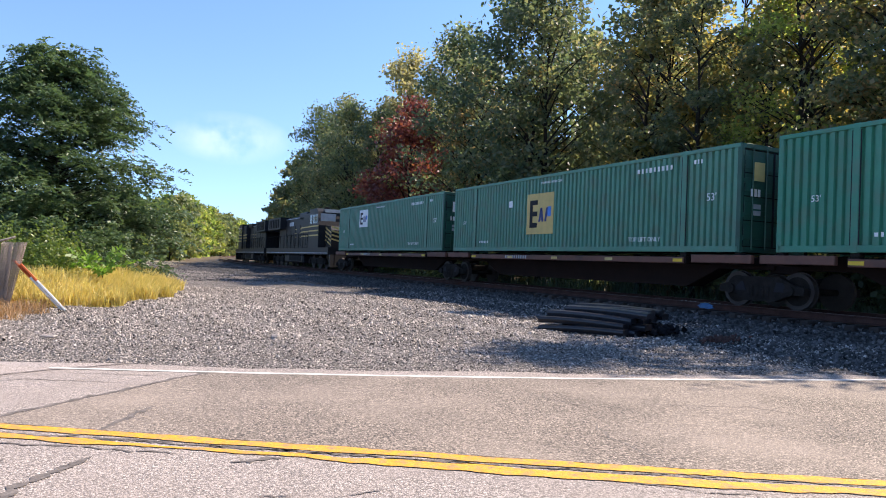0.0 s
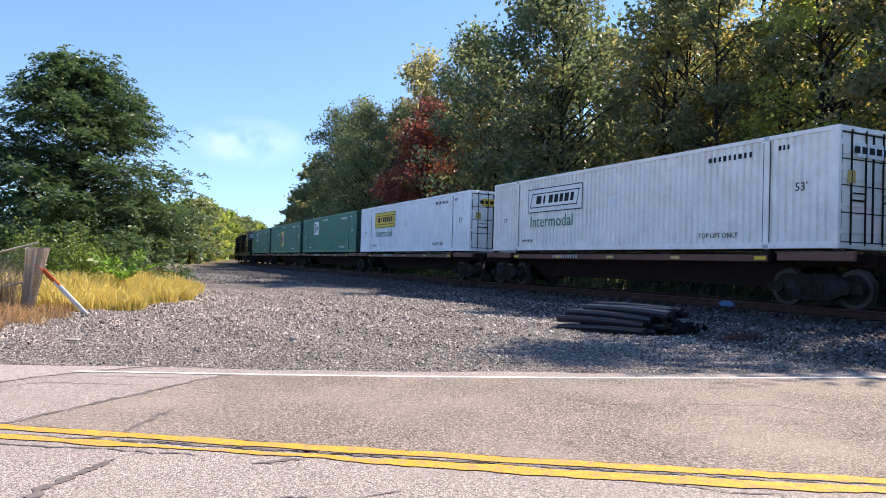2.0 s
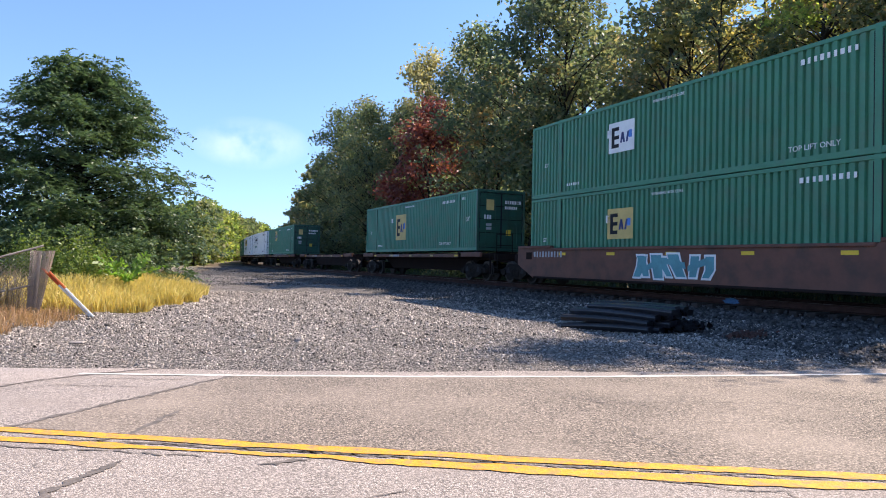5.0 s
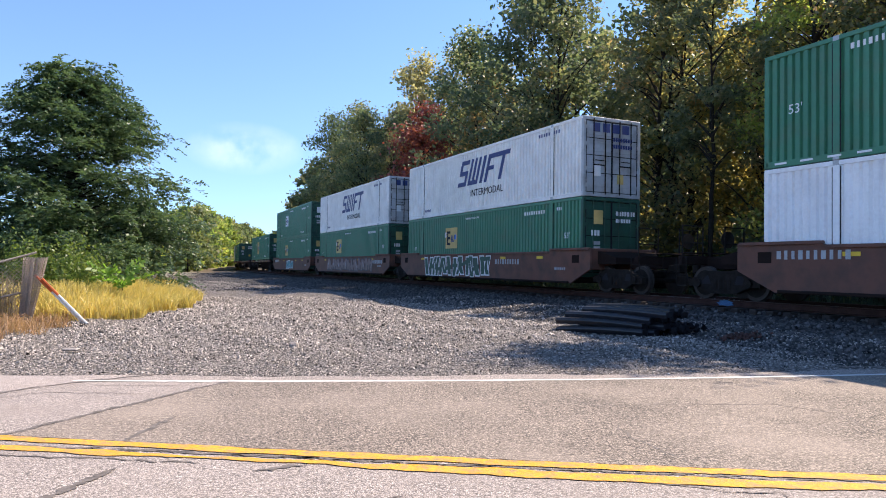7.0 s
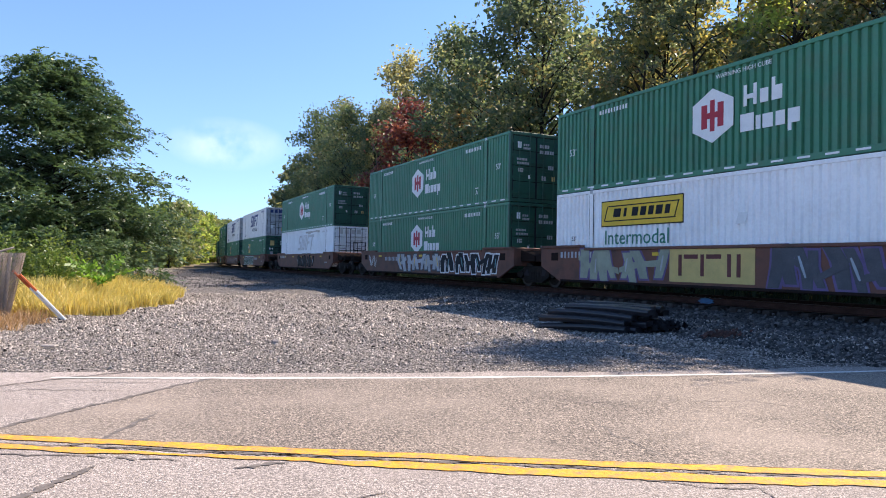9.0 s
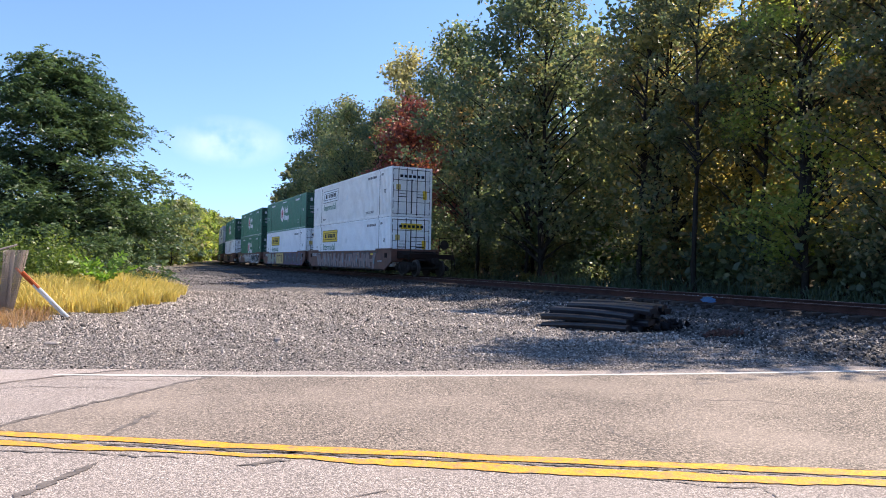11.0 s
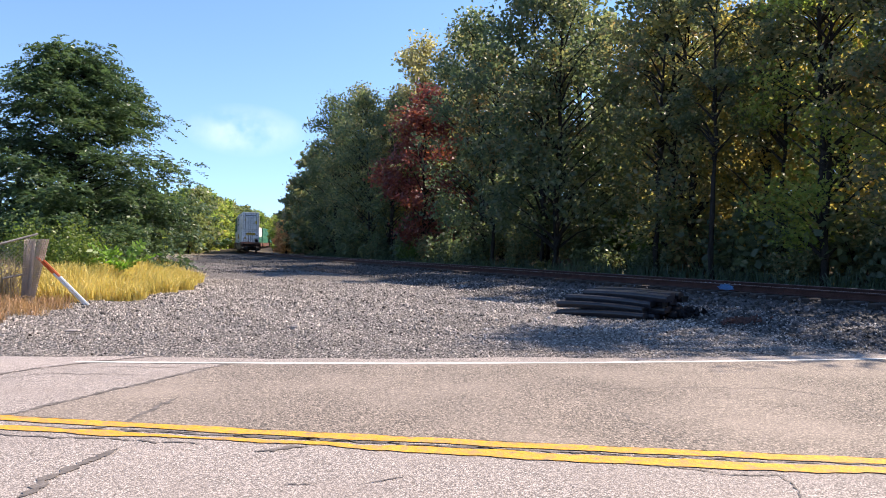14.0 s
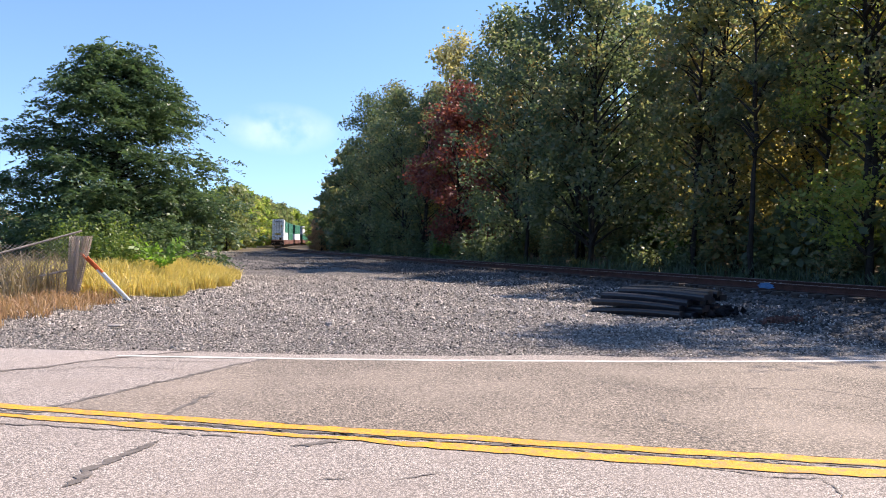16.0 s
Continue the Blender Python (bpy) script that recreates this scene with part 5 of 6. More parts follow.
for s in np.concatenate([np.arange(-44, 3, 4.8), np.arange(5, 64, 5.2)]):
    if abs(s - 27.5) > 7.0 and abs(s + 4.5) > 3.2:
        wood_tree(r.choices(OPEN + [INNER[0]] + KINDS, (2, 4, 2, 0, 0, 0.5) if s < -1 else (2, 0, 0, 3, 2, 2.5))[0] if s < 3 else r.choice(KINDS), s + r.uniform(-1.2, 1.2), 7.8 + r.uniform(-0.7, 1.3), 1.05 * tall(s) * r.uniform(0.86, 1.06))
for s in np.concatenate([np.arange(-46, 4, 7.0), (5.0, 10.0, 27.5), np.arange(33, 64, 5.8)]):
    wood_tree(r.choices(INNER, (7, 1, 2) if s < 4 else (1, 5, 4))[0], s + r.uniform(-2, 2), 15 + r.uniform(-1.2, 1.8), tall_behind(s) * r.uniform(0.86, 1.0))
for s in np.arange(-64, 84, 5.6):
    wood_tree(DEEP, s + r.uniform(-1.5, 1.5), 28 + r.uniform(-2, 2), r.uniform(0.7, 0.85) * (0.55 if s < 0 else 0.9))
    wood_tree(DEEP, s + r.uniform(-1.5, 1.5), 36 + r.uniform(-2, 2), r.uniform(0.7, 0.85) * (0.55 if s < 0 else 0.9))
for s in np.arange(6, 76, 8.5):
    wood_tree(r.choice(FAR_KINDS), s + r.uniform(-2, 2), 23 + r.uniform(-2, 2), tall_behind(s) * r.uniform(0.86, 1.0))
for s in np.arange(64, 122, 5.5):
    wood_tree(r.choice(FAR_KINDS), s + r.uniform(-2, 2), (8.5 if s < 84 else 10.2) + r.uniform(-1, 1.5), tall(s) * r.uniform(0.76, 0.94))
    wood_tree(r.choice(FAR_KINDS), s + r.uniform(-2, 2), 16 + r.uniform(-2, 2), tall(s) * r.uniform(0.9, 1.05))
for s in np.arange(118, 300, 6.0):
    wood_tree(r.choice(BUSHY), s + r.uniform(-2, 2), 8 + r.uniform(-1, 3), r.uniform(0.6, 1.0))
for s in np.arange(84, 320, 4.5):
    big = float(np.interp(s, (84, 150), (1.0, 1.5)))
    wood_tree(r.choice(BUSHY), s + r.uniform(-1.5, 1.5), -7.5 - r.uniform(0, 2.5), big * r.uniform(0.8, 1.15))
for s in np.arange(62, 240, 6.5):
    wood_tree(r.choice(BUSHY), s + r.uniform(-2, 2), -13 - r.uniform(0, 5), float(np.interp(s, (62, 150), (0.95, 1.5))) * r.uniform(0.85, 1.15))
for x, y in ((-44, 52), (-50, 60), (-40, 66), (-56, 50), (-62, 62), (-47, 75), (-36, 58)):
    ob = plant(r.choice(BUSHY), x, y, r.uniform(0, 360), r.uniform(0.6, 0.8))
red = make_tree("maple turned deep red and orange at the wood's edge", 15, 4.1, 1.6, 11000, 0.22, RED, 9, 54)
plant(red, -3.0, 60.4, 40, 1.0, True)
for s, d, size in ((34.5, 11.5, 0.95), (45.0, 13.0, 1.12), (50.0, 12.0, 1.05), (-8.5, 12.5, 0.85), (-13.5, 11.5, 0.78), (-3.0, 13.0, 0.8), (-2.6, 9.6, 0.98), (-6.4, 10.2, 0.92), (-9.4, 11.0, 0.86)):
    wood_tree(INNER[0], s, d, size)

tan = make_tree("tall tree with thin tan-yellow autumn leaves", 18, 3.8, 3.0, 10500, 0.2, TAN, 28, 60)
plant(tan, -3.4, 73.0, 30, 1.24, True)
plant(tan, -0.4, 73.0, 140, 1.30)
low_tan = make_tree("low pinkish-tan autumn tree at the wood's end", 8, 2.6, 0.5, 2600, 0.26, PINKISH, 29, 34)
for n_, (s, d) in enumerate(((97, 7.0), (104, 8.0), (112, 7.5))):
    p = on_track(s, d)
    plant(low_tan, p[0], p[1], 80 * n_, 0.8, n_ == 0)

# only a small red patch is known here; the shed is made up
def shed():
    t = thing("shed", "small far red-topped block beyond the weeds, made up as a shed", "shed")
    part("wall", boxes((0, 0, 0.7, 3.0, 2.4, 1.4), bevel=0.02), WOOD_GREY, t)
    bm = prism([(-1.7, 1.38), (1.7, 1.38), (0, 2.3)], -1.4, 1.4)
    part("roof", bm, ORANGE_PAINT, t, "red metal roof")
    part("door", boxes((0.3, -1.21, 0.6, 0.8, 0.04, 1.2), bevel=0.01), BARK, t)
    return t


plant(shed(), -46.6, 61.0, 20, 1.0, True)

# understorey along the foot of the wood
def bush(label, count, leaf, material, seed, wide=1.3, high=1.6, name="bush"):
    rng = np.random.default_rng(seed)
    t = thing(name, label, "bush", "bushes along the wood" if name == "bush" else "")
    rr2 = random.Random(seed)
    tips = [Vector((math.cos(a) * wide * q, math.sin(a) * wide * q, high * z)) for a, q, z in ((rr2.uniform(0, 6.28), math.sqrt(rr2.random()) * 0.85, rr2.uniform(0.25, 0.95)) for _ in range(22))]
    st = new("branch", limb_mesh("branch", [[(Vector((v.x * 0.15, v.y * 0.15, -0.1)), 0.02), (v * 0.55 + Vector((0, 0, 0.1)), 0.012), (v, 0.005)] for v in tips], 5))
    c = np.array([tuple(v) for v in tips])[rng.integers(0, len(tips), count)] + rng.normal(size=(count, 3)) * np.array([wide, wide, high]) * 0.16
    c[:, 2] = np.abs(c[:, 2])
    cr = new("foliage", leaf_mesh("foliage", c, rng.uniform(0.6, 1.3, count) * leaf, material, rng, 0.2))
    st.parent = cr.parent = t
    return t


BUSHES = [bush("dark green bush at the foot of the wood", 1000, 0.19, GREEN, 31, 1.5, 2.2), bush("yellow-green bush at the foot of the wood", 1200, 0.16, SHRUB, 32, 1.2, 1.7),
          bush("olive and orange bush at the foot of the wood", 1000, 0.175, OLIVE, 33, 1.4, 2.0), bush("golden bush lit at the wood's foot", 1300, 0.13, YELLOW, 34, 0.9, 1.1)]
for s in np.arange(-34, 66, 2.6):
    wood_tree(r.choices(BUSHES, (5, 1, 2, 0.8))[0], s + r.uniform(-0.7, 0.7), 7.0 + r.uniform(-0.6, 2.2), r.uniform(0.6, 1.15))
    wood_tree(r.choice(BUSHES[:3]), s + r.uniform(-1, 1), 12.0 + r.uniform(-1, 3), r.uniform(0.9, 1.7))


# the far wooded ridge that closes the view
rng = np.random.default_rng(41)
n = 9000
bearing, dist = rng.uniform(math.radians(60), math.radians(150), n), rng.uniform(380, 470, n)
top = 11 + 3 * np.sin(bearing * 23) + 2 * np.sin(bearing * 51 + 1)
c = np.stack([np.cos(bearing) * dist, np.sin(bearing) * dist, top * rng.random(n) ** 0.6 + (dist - 380) * 0.05], 1)
ridge = new("far_woods", leaf_mesh("far_woods", c, rng.uniform(2.0, 4.5, n), OLIVE, rng, 0.2, 1.2))
tagged(ridge, "hazy wooded ridge beyond the bend", "woods", kind="stuff")


# slender bare-stemmed trees that stand out before the dark of the wood
pole = make_tree("slender dark-stemmed young tree before the wood", 15, 2.2, 7.0, 4500, 0.14, OLIVE, 17, 26)
for s, d in ((-6.2, 6.9), (-11.0, 7.4), (-2.0, 7.6), (-14.5, 7.0), (8.0, 7.5), (14.0, 7.3), (34.0, 7.4), (-17.5, 7.8), (-8.3, 8.4)):
    wood_tree(pole, s, d, r.uniform(0.8, 1.05))
# two more, mostly out of view, added for the shade they cast on the lot
wood_tree(pole, -14.4, 7.8, 1.0)
wood_tree(OPEN[0], -18.0, 8.8, 1.24)
for s in np.arange(-52, 4, 4.0):
    wood_tree(r.choice(BUSHY[:1] + BUSHES[:1]), s + r.uniform(-1, 1), 18 + r.uniform(-2, 2), r.uniform(0.55, 0.8))
    wood_tree(r.choice(BUSHES[:3]), s + r.uniform(-1, 1), 9.5 + r.uniform(-1, 1.5), r.uniform(1.0, 1.5))
for s in np.arange(-50, -8, 3.0):
    wood_tree(BUSHES[0], s + r.uniform(-1, 1), 14 + r.uniform(-1.5, 1.5), r.uniform(1.3, 2.0))


# ---- verge beside the lot: tree, bushes, grass, fence ----
def frond_mesh(name, roots, ways, length, material, rng, pairs=8, droop=0.5, leaflet=0.13):
    """Feathered leaves: pairs of leaflets along a drooping midrib."""
    n = len(roots)
    up = np.array([0, 0, 1.0])
    ways = ways / np.linalg.norm(ways, axis=1)[:, None]
    side = np.cross(ways, up) + rng.normal(0, 0.25, (n, 3))
    side /= np.linalg.norm(side, axis=1)[:, None]
    quads = []
    for i in range(pairs):
        f = (i + 0.6) / pairs
        p = roots + ways * (length * f)[:, None] - up * (droop * length * f * f)[:, None]
        for sg in (1, -1):
            d = side * sg + ways * 0.45 - up * 0.25 + rng.normal(0, 0.32, (n, 3))
            d /= np.linalg.norm(d, axis=1)[:, None]
            L = leaflet * rng.uniform(0.75, 1.25, n)[:, None]
            wv = ways * 0.5 + rng.normal(0, 0.2, (n, 3))
            quads.append(np.stack([p, p + d * L * 0.5 + wv * L * 0.46, p + d * L, p + d * L * 0.5 - wv * L * 0.46], 1))
    v = np.concatenate(quads, 0).reshape(-1, 3)
    m = len(v) // 4
    me = bpy.data.meshes.new(name)
    me.vertices.add(4 * m)
    me.vertices.foreach_set("co", v.ravel())
    me.loops.add(4 * m)
    me.loops.foreach_set("vertex_index", np.arange(4 * m))
    me.polygons.add(m)
    me.polygons.foreach_set("loop_start", np.arange(m) * 4)
    me.materials.append(material)
    me.update(calc_edges=True)
    return me


def locust_tree():
    t = thing("locust_tree", "broad green locust tree with feathery drooping sprays", "tree")
    rng, rr2 = np.random.default_rng(51), random.Random(51)
    H, boughs, roots, ways = 9.3, [], [], []
    trunk = [(Vector((0.1 * math.sin(i), 0.1 * math.cos(i * 1.7), -0.3 + i * H * 0.9 / 8)), 0.19 * (1 - 0.1 * i)) for i in range(9)]
    paths = [trunk]
    for i in range(200):
        f = ((i + rr2.random()) / 200) ** 1.05
        z = 0.9 + (H - 1.1) * f
        reach = float(np.interp(f, (0, 0.15, 0.34, 0.6, 0.85, 1.0), (4.7, 5.3, 5.2, 4.0, 2.7, 1.0))) * rr2.uniform(0.3, 1.0) ** 0.55
        a = rr2.uniform(0, 2 * math.pi)
        tip = Vector((math.cos(a) * reach - 0.25, math.sin(a) * reach, z + rr2.uniform(-0.3, 0.3) - 0.11 * reach))
        root = Vector((0, 0, max(0.5, z - reach * 0.22)))
        mid = root.lerp(tip, 0.55) + Vector((0, 0, 0.35))
        paths.append([(root, 0.03), (mid, 0.014), (tip, 0.004)])
        k = 44
        for j in range(k):
            g = rr2.uniform(0.74, 1.0) if j < 30 else rr2.uniform(0.15, 0.75)
            p = (mid.lerp(tip, (g - 0.55) / 0.45) if g > 0.55 else root.lerp(mid, g / 0.55)) + Vector([rr2.gauss(0, 0.36), rr2.gauss(0, 0.36), rr2.gauss(0, 0.15)])
            b = a + rr2.gauss(0, 1.3)
            roots.append(p), ways.append((math.cos(b), math.sin(b), rr2.uniform(-0.15, 0.45)))
    tr = new("trunk", limb_mesh("trunk", paths))
    n = len(roots)
    cr = new("crown", frond_mesh("crown", np.array(roots), np.array(ways), rng.uniform(0.34, 0.58, n), LOCUST, rng, 8, 0.55, 0.15))
    tr.parent = cr.parent = t
    return t


plant(locust_tree(), -14.65, 26.6, 0, 0.97, True)
b = bush("bright green bush under the locust tree", 6500, 0.062, SHRUB, 61, 1.5, 1.9, "verge_bush")
plant(b, -12.2, 20.8, 10, 1.0, True)
for x, y, k in ((-14.2, 22.3, 0.9),):
    plant(b, x, y, 70 * k, k)
b = bush("dark green bush under the locust tree", 4500, 0.08, LOCUST, 62, 1.6, 2.1, "verge_bush")
plant(b, -12.5, 25.2, 10, 0.9, True)
for x, y, k in ((-13.6, 24.6, 1.15), (-12.1, 23.0, 0.7), (-17.0, 22.0, 1.0), (-17.4, 25.5, 0.9), (-19.5, 23.0, 1.1), (-15.5, 24.5, 1.3), (-16.5, 29.2, 1.9), (-14.5, 29.5, 1.9)):
    plant(b, x, y, 50 * k, k)
FERN = leaf_mat("leaf_fern", [(0.2, (0.10, 0.19, 0.03)), (0.8, (0.22, 0.36, 0.06))], 0.5)
fern = thing("fern_plant", "bright feathery sprout standing in the yellow grass", "plant")
rng = np.random.default_rng(71)
a = rng.uniform(0, 6.28, 9)
ob = new("frond", frond_mesh("frond", np.tile([[0, 0, 0.62]], (9, 1)) + rng.normal(0, 0.03, (9, 3)), np.stack([np.cos(a), np.sin(a), rng.uniform(0.5, 1.5, 9)], 1), rng.uniform(0.7, 1.0, 9), FERN, rng, 14, 0.22, 0.15))
ob.parent = fern
ob = new("stem", limb_mesh("stem", [[(Vector((0, 0, -0.05)), 0.015), (Vector((0, 0, 0.72)), 0.01)]], 5))
ob.parent = fern
plant(fern, -9.95, 20.5, 0, 1.35, True)


def blades(name, x, y, height, width, material, seed, label, lean=0.35, heads=0.0):
    """Grass: bent two-piece blades, some with a seed head."""
    rng = np.random.default_rng(seed)
    n = len(x)
    z = ground_z(x, y) - 0.02
    a, k = rng.uniform(0, 6.28, n), rng.uniform(0, 6.28, n)
    h = height * rng.uniform(0.55, 1.15, n)
    b = np.abs(rng.normal(0, lean, n)) * h
    wx, wy = np.cos(k) * width, np.sin(k) * width
    p0 = np.stack([x, y, z], 1)
    p1 = p0 + np.stack([np.cos(a) * b * 0.35, np.sin(a) * b * 0.35, h * 0.6], 1)
    p2 = p0 + np.stack([np.cos(a) * b, np.sin(a) * b, h * (1 - 0.25 * lean)], 1)
    w = np.stack([wx, wy, np.zeros(n)], 1)
    v = np.stack([p0 - w, p0 + w, p1 + w * (0.8 + heads), p2 + w * (0.15 + heads), p2 - w * (0.15 + heads), p1 - w * (0.8 + heads)], 1).reshape(-1, 3)
    f = (np.arange(n)[:, None, None] * 6 + np.array([(0, 1, 2, 5), (5, 2, 3, 4)])[None]).reshape(-1)
    me = bpy.data.meshes.new(name)
    me.vertices.add(6 * n)
    me.vertices.foreach_set("co", v.ravel())
    me.loops.add(len(f))
    me.loops.foreach_set("vertex_index", f)
    me.polygons.add(2 * n)
    me.polygons.foreach_set("loop_start", np.arange(2 * n) * 4)
    me.materials.append(material)
    me.update(calc_edges=True)
    return tagged(new(name, me), label, "grass", kind="stuff")


rng = np.random.default_rng(81)
# yellow grass: a tongue along the edge of the lot
k = 25000
y = rng.uniform(17.2, 27.0, k)
east = np.interp(y, (17.2, 18.0, 19.5, 22.5, 24.0, 27.0), (-9.5, -9.1, -8.6, -8.85, -9.4, -10.2)) + 0.25 * np.sin(y * 3.1)
x = east - 3.4 * rng.random(k) ** 1.3
blades("yellow_grass", x[:17000], y[:17000], np.clip(0.45 + 0.25 * (east - x), 0.3, 0.95)[:17000], 0.0085, STRAW, 82, "tall sunlit yellow grass along the lot", 0.4, 0.4)
# rusty low grass at the fence's foot, brown weeds behind it
k = 14000
x, y = rng.uniform(-15.0, -8.2, k), rng.uniform(10.8, 18.0, k)
inside = x < np.interp(y, (10.8, 12.5, 14.5, 16.5, 18.0), (-8.6, -8.75, -8.9, -9.35, -9.9)) + 0.25 * np.sin(y * 4)
blades("rusty_grass", x[inside], y[inside], rng.uniform(0.2, 0.5, inside.sum()), 0.008, BROWN_WEED, 83, "matted rust-brown dry grass at the foot of the fence", 0.9)
k = 16000
x, y = rng.uniform(-24.0, -10.2, k), rng.uniform(14.5, 24.0, k)
inside = x < np.interp(y, (14.5, 17, 24), (-10.3, -10.7, -14.5))
blades("brown_weeds", x[inside], y[inside], rng.uniform(0.5, 1.3, inside.sum()), 0.008, DEAD_WEED, 84, "tall brown dead weeds behind the sagging fence", 0.5, 1.0)
# grey-green weeds on the far bank of the track
k = 14000
s_, d_ = rng.uniform(-30, 66, k), rng.uniform(3.6, 7.2, k)
h_ = heading(s_)
x, y = np.interp(s_, STEP, LINE_X) + d_ * np.sin(h_), np.interp(s_, STEP, LINE_Y) - d_ * np.cos(h_)
blades("bank_weeds", x, y, 0.25 + 0.2 * (d_ - 3.4), 0.012, WEED, 85, "grey-green weeds along the far side of the track", 0.35, 0.9)


def wire_fence():
    """A sagging chain-link fence that ends in a rolled bundle round a leaning post."""
    f = thing("chain_link_fence", "rusty sagging chain-link fence rolled up at its leaning end post", "fence")
    foot, way = Vector((-10.24, 16.3, 0)), Vector((-0.80, -0.60, 0)).normalized()
    part("post", tube(bmesh.new(), foot + Vector((0.0, 0, -0.2)), foot + Vector((0.10, 0.1, 1.58)), 0.05, 10), WOOD_GREY, f, "leaning weathered end post")
    part("post", tube(bmesh.new(), foot + way * 4.2 + Vector((0, 0, -0.2)), foot + way * 4.2 + Vector((-0.1, 0, 1.3)), 0.035, 8), WIRE, f)
    bm = bmesh.new()
    tube(bm, foot + Vector((0.2, 0.1, 1.74)), foot + way * 1.7 + Vector((0, 0, 1.12)), 0.025, 6)
    part("broken_rail", bm, WOOD_GREY, f)
    bm = bmesh.new()
    tube(bm, foot + way * 2.6 + Vector((0, 0, 0.2)), foot + Vector((0, 0, 0.8)), 0.025, 6)
    part("brace", bm, WOOD_GREY, f)
    top = lambda u: float(np.interp(u, (0, 1.2, 2.6, 5.0, 8.0), (1.66, 1.45, 1.25, 1.15, 1.05)))
    bm = bmesh.new()
    cell = 0.085
    for k in range(-28, 90):
        for sg in (1, -1):
            a = Vector((k * cell, 0, 0)) if sg > 0 else Vector((k * cell, 0, 0))
            pts = []
            for j in range(0, 20):
                u, z = k * cell + sg * j * cell, 0.04 + j * cell
                if 0 <= u <= 7.5 and z <= top(u):
                    pts.append(foot + way * u + Vector((0.06 * math.sin(u * 2 + z), 0.06 * math.cos(u * 1.7), z)))
            if len(pts) > 1:
                r_, s2 = 0.0055, []
                for p in pts:
                    s2.append([bm.verts.new(p + Vector(o)) for o in ((r_, 0, 0), (-r_ / 2, r_, 0), (-r_ / 2, -r_, 0))])
                for q, w in zip(s2, s2[1:]):
                    for i in range(3):
                        bm.faces.new((q[i], q[(i + 1) % 3], w[(i + 1) % 3], w[i]))
    tagged(part("wire_mesh", bm, WIRE, f), "rusty diamond wire mesh", kind="stuff")
    bm = bmesh.new()
    for turn in range(2):                       # the rolled end: two wraps of mesh
        R = 0.17 + 0.06 * turn
        for k in range(20):
            for sg in (1, -1):
                prev = None
                for j in range(0, 21):
                    z = j * 0.08
                    an = k * 2 * math.pi / 20 + sg * j * 0.24
                    c = foot + Vector((0.0 + 0.24 * z / 1.6, 0, 0))
                    rad = R * (0.55 + 0.55 * z / 1.6)
                    p = c + Vector((math.cos(an) * rad, math.sin(an) * rad, z + 0.02))
                    ring = [bm.verts.new(p + Vector(o)) for o in ((0.005, 0, 0), (-0.0025, 0.005, 0), (-0.0025, -0.005, 0))]
                    if prev:
                        for i in range(3):
                            bm.faces.new((prev[i], prev[(i + 1) % 3], ring[(i + 1) % 3], ring[i]))
                    prev = ring
    tagged(part("rolled_mesh", bm, WIRE, f), "rolled bundle of rusty wire mesh", kind="stuff")
    return f


wire_fence()
stake = thing("marker_stake", "leaning marker board, orange at the top and white below", "marker stake")
foot, head_ = Vector((-9.12, 16.85, 0.0)), Vector((-9.98, 16.25, 1.2))
way = head_ - foot
m = Matrix.Translation(foot) @ way.to_track_quat("Z", "Y").to_matrix().to_4x4()
for nm, off_, z0, z1, ink in (("white_board", 0.0, -0.1, 1.06, INK_WHITE), ("orange_end", 0.0, 1.064, 1.60, ORANGE_PAINT), ("white_board", 0.085, -0.02, 0.92, INK_WHITE), ("orange_end", 0.085, 0.924, 1.44, ORANGE_PAINT)):
    bm = boxes((off_, off_ * 0.6, (z0 + z1) / 2, 0.10, 0.05, z1 - z0), bevel=0.008)
    bmesh.ops.transform(bm, matrix=m, verts=bm.verts)
    part(nm, bm, ink, stake)

# ---- things on the lot and the track ----
panels = Vector((0.80, -0.60, 0)), Vector((0.60, 0.80, 0))
origin = Vector((2.22, 15.75, 0))
rr2 = random.Random(5)
LAY = [(i, 0.16 + 0.20 * i + 0.41 * k, 0.075 + 0.148 * i) for i, n in enumerate((5, 4, 4, 3)) for k in range(n)]


def panel_mesh():
    bm = prism([(-0.165, -0.07), (-0.12, -0.07), (-0.10, -0.05), (0.10, -0.05), (0.12, -0.07), (0.165, -0.07), (0.19, 0.01), (0.185, 0.035), (0.16, 0.062), (0.08, 0.07), (-0.08, 0.07), (-0.16, 0.062), (-0.185, 0.035), (-0.19, 0.01)], -1.0, 1.0)
    bmesh.ops.subdivide_edges(bm, edges=[e for e in bm.edges if abs(e.verts[0].co.y - e.verts[1].co.y) > 1], cuts=7)
    for v in bm.verts:
        v.co.z -= 0.03 * v.co.y ** 2
        v.co.x += 0.015 * math.sin(v.co.y * 2.2)
    me = bpy.data.meshes.new("crossing_panel")
    bm.to_mesh(me), bm.free()
    me.materials.append(TIE_NEW)
    return me


pm = panel_mesh()
for lay, across, up in LAY:
    ob = new("crossing_panel", pm)
    tagged(ob, "old black rubber crossing panel lying in a stack", "crossing panel", "stack of crossing panels")
    p = origin + panels[0] * (0.98 + rr2.uniform(-0.2, 0.2) + 0.12 * lay) + panels[1] * (across + rr2.uniform(-0.03, 0.03))
    ang = math.degrees(math.atan2(panels[0].y, panels[0].x)) - 90 + rr2.uniform(-3, 3)
    gz = float(ground_z(np.array([p.x]), np.array([p.y]))[0])
    ob.matrix_basis = pose(p.x, p.y, gz + up + 0.02, rr2.uniform(-1.5, 1.5), rr2.uniform(-2, 2), ang)
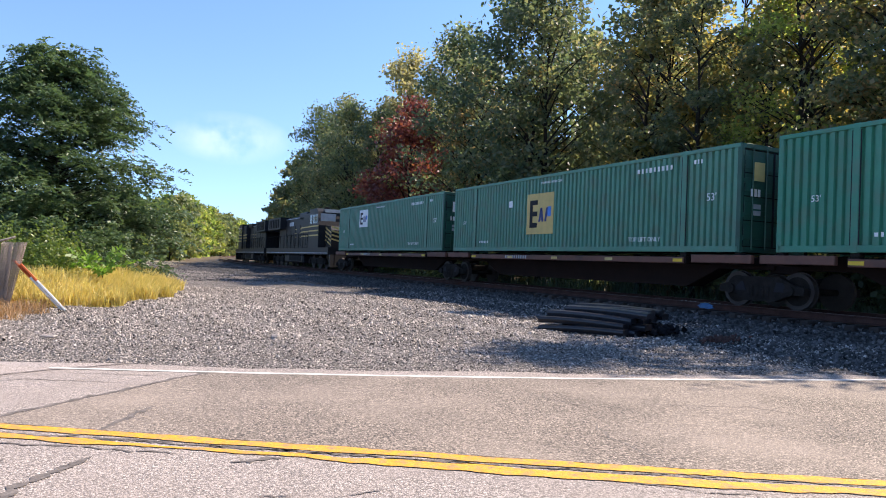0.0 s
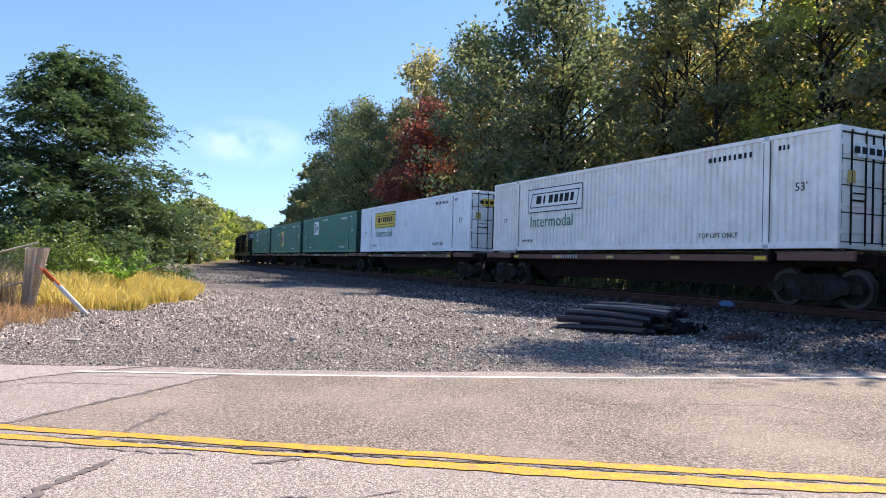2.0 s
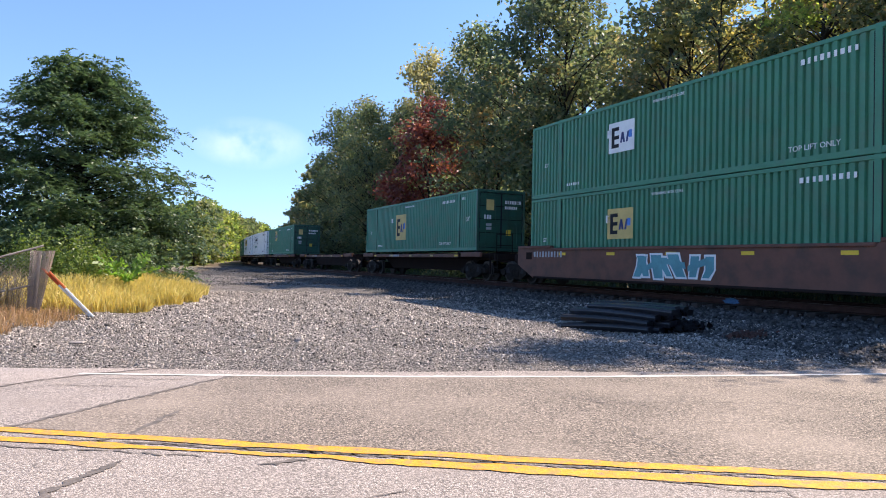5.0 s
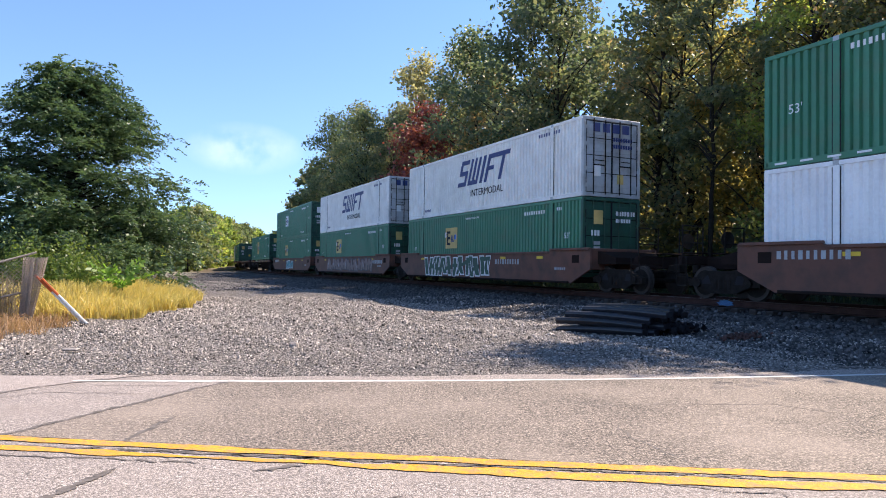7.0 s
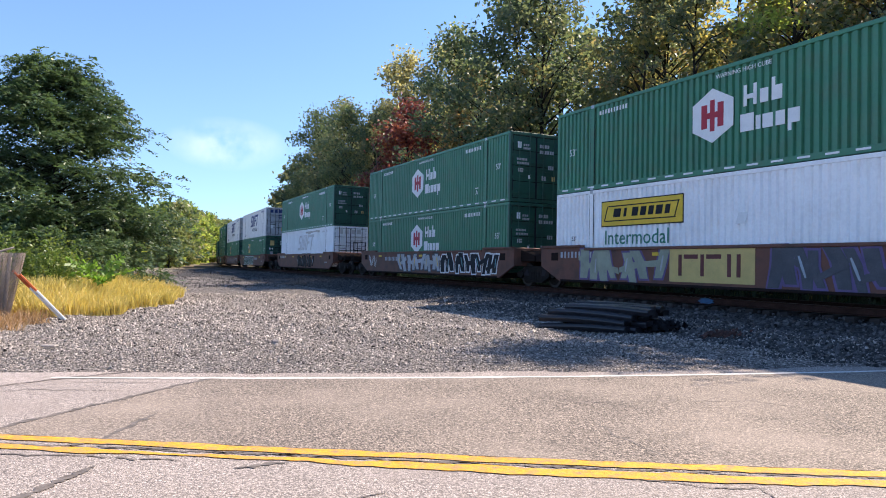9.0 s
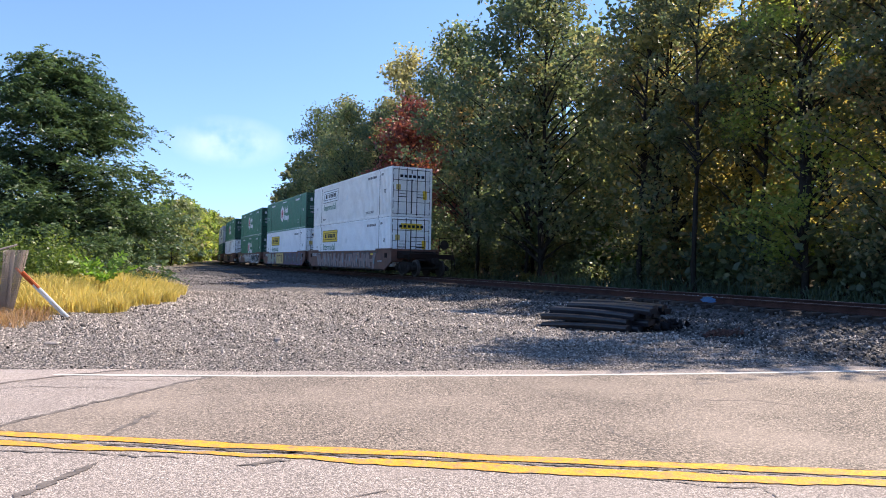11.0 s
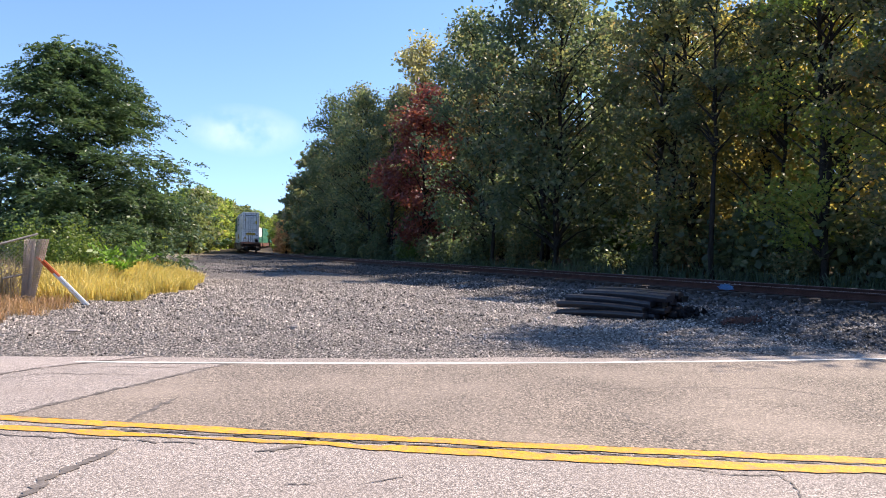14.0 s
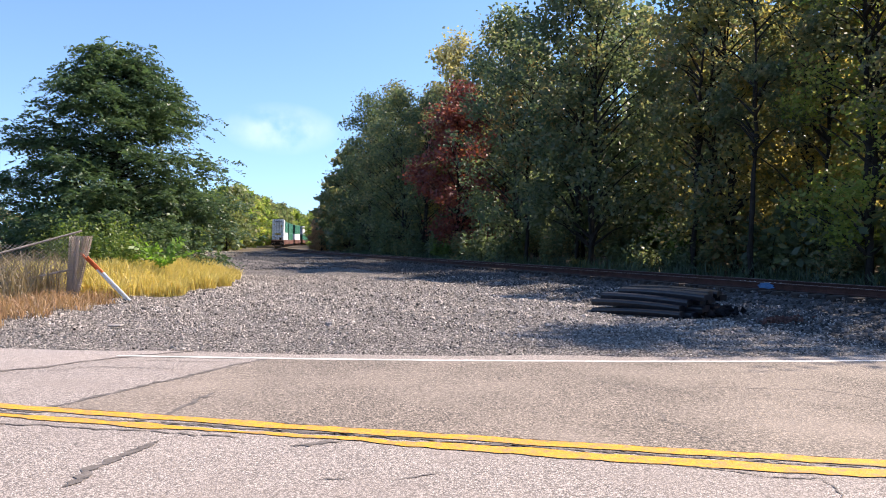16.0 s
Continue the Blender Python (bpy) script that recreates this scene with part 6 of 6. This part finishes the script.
x, y = rng.normal(5.8, 0.2, 160), rng.normal(14.3, 0.12, 160)
RUST = mat("rusty_scrap", (0.08, 0.030, 0.021), 0.85, vary=0.3, island=0.4)
stones("rusty_scrap", x, y, rng.uniform(0.03, 0.10, 160), RUST, 91, "heap of rusty spikes and brown scrap beside the track", 0.6)
flat = part("flat_stone", boxes((0, 0, 0.01, 0.26, 0.16, 0.04), bevel=0.02), STONE)
flat.location = (-6.74, 12.06, 0.0)
tagged(flat, "flat pale stone lying on the gravel", "stone")
flat = part("light_stone", boxes((0, 0, 0.04, 0.17, 0.13, 0.12), bevel=0.035), STONE)
flat.location = (-2.96, 12.63, 0.0)
tagged(flat, "single larger grey stone on the gravel", "stone")
x, y = rng.normal(4.75, 0.26, 110), rng.normal(15.2, 0.2, 110)
stones("rubber_scrap", x, y, rng.uniform(0.06, 0.17, 110), mat("torn_rubber", (0.014, 0.013, 0.015), 0.95, vary=0.3, spec=0.1), 92, "tangle of torn black rubber pieces at the end of the panel stack", 0.9)
spray = [(0.30 * math.cos(t) * q, 0.085 * math.sin(t) * q) for t, q in zip(np.linspace(0, 2 * math.pi, 15)[:-1], (1, 0.8, 1.05, 0.9, 1.1, 0.85, 1.0, 0.75, 1.1, 0.9, 1.0, 0.8, 1.1, 0.9))]
mark = place(part("paint_mark", prism(spray, -0.006, 0.006), SPRAY_BLUE, None), -14.0, -0.835, -0.09)
tagged(mark, "blue spray-paint mark on the rail's web", "paint mark")
for k in range(9):
    if k != 4:
        mark = place(part("chalk_mark", boxes((0, 0, 0, 0.06, 0.006, 0.028)), INK_GREY, None), -11.6 - 0.19 * k, 0.70, -0.09)
        tagged(mark, "small white chalk mark on the far rail", "chalk mark", "chalk marks on the rail")

# ties under the rails, laid last
tie = bpy.data.meshes.new("tie")
bm = boxes((0, 0, 0, 0.23, 2.6, 0.18), bevel=0.02)
bm.to_mesh(tie), bm.free()
tie.materials.append(TIE_WOOD)
rr2 = random.Random(8)
for s in np.arange(-34, 100, 0.535):
    ob = place(new("tie", tie), s, rr2.uniform(-0.06, 0.06), -0.275, rr2.uniform(-1.2, 1.2))
    ob.parent = track


# ---- motion ----
LEAN = 0.7
def at_time(s, t):
    return s + 25.359 * t + 0.0051 * t * t


def track_pose(s, half, up):
    a, b = on_track(s + half, 0, 0), on_track(s - half, 0, 0)
    m, d = (a + b) / 2, a - b
    tilt = -math.degrees(math.atan2(d[2], math.hypot(d[0], d[1])))
    rz = math.degrees(math.atan2(d[1], d[0]))
    return pose(m[0], m[1], m[2], LEAN, tilt, rz) @ Matrix.Translation((0, 0, up))


def motions():
    for ob, s, half, up in MOVING:
        walk(ob, [(t, track_pose(at_time(s, t), half, up)) for t in np.arange(0, 16.01, 0.5)])


motions()
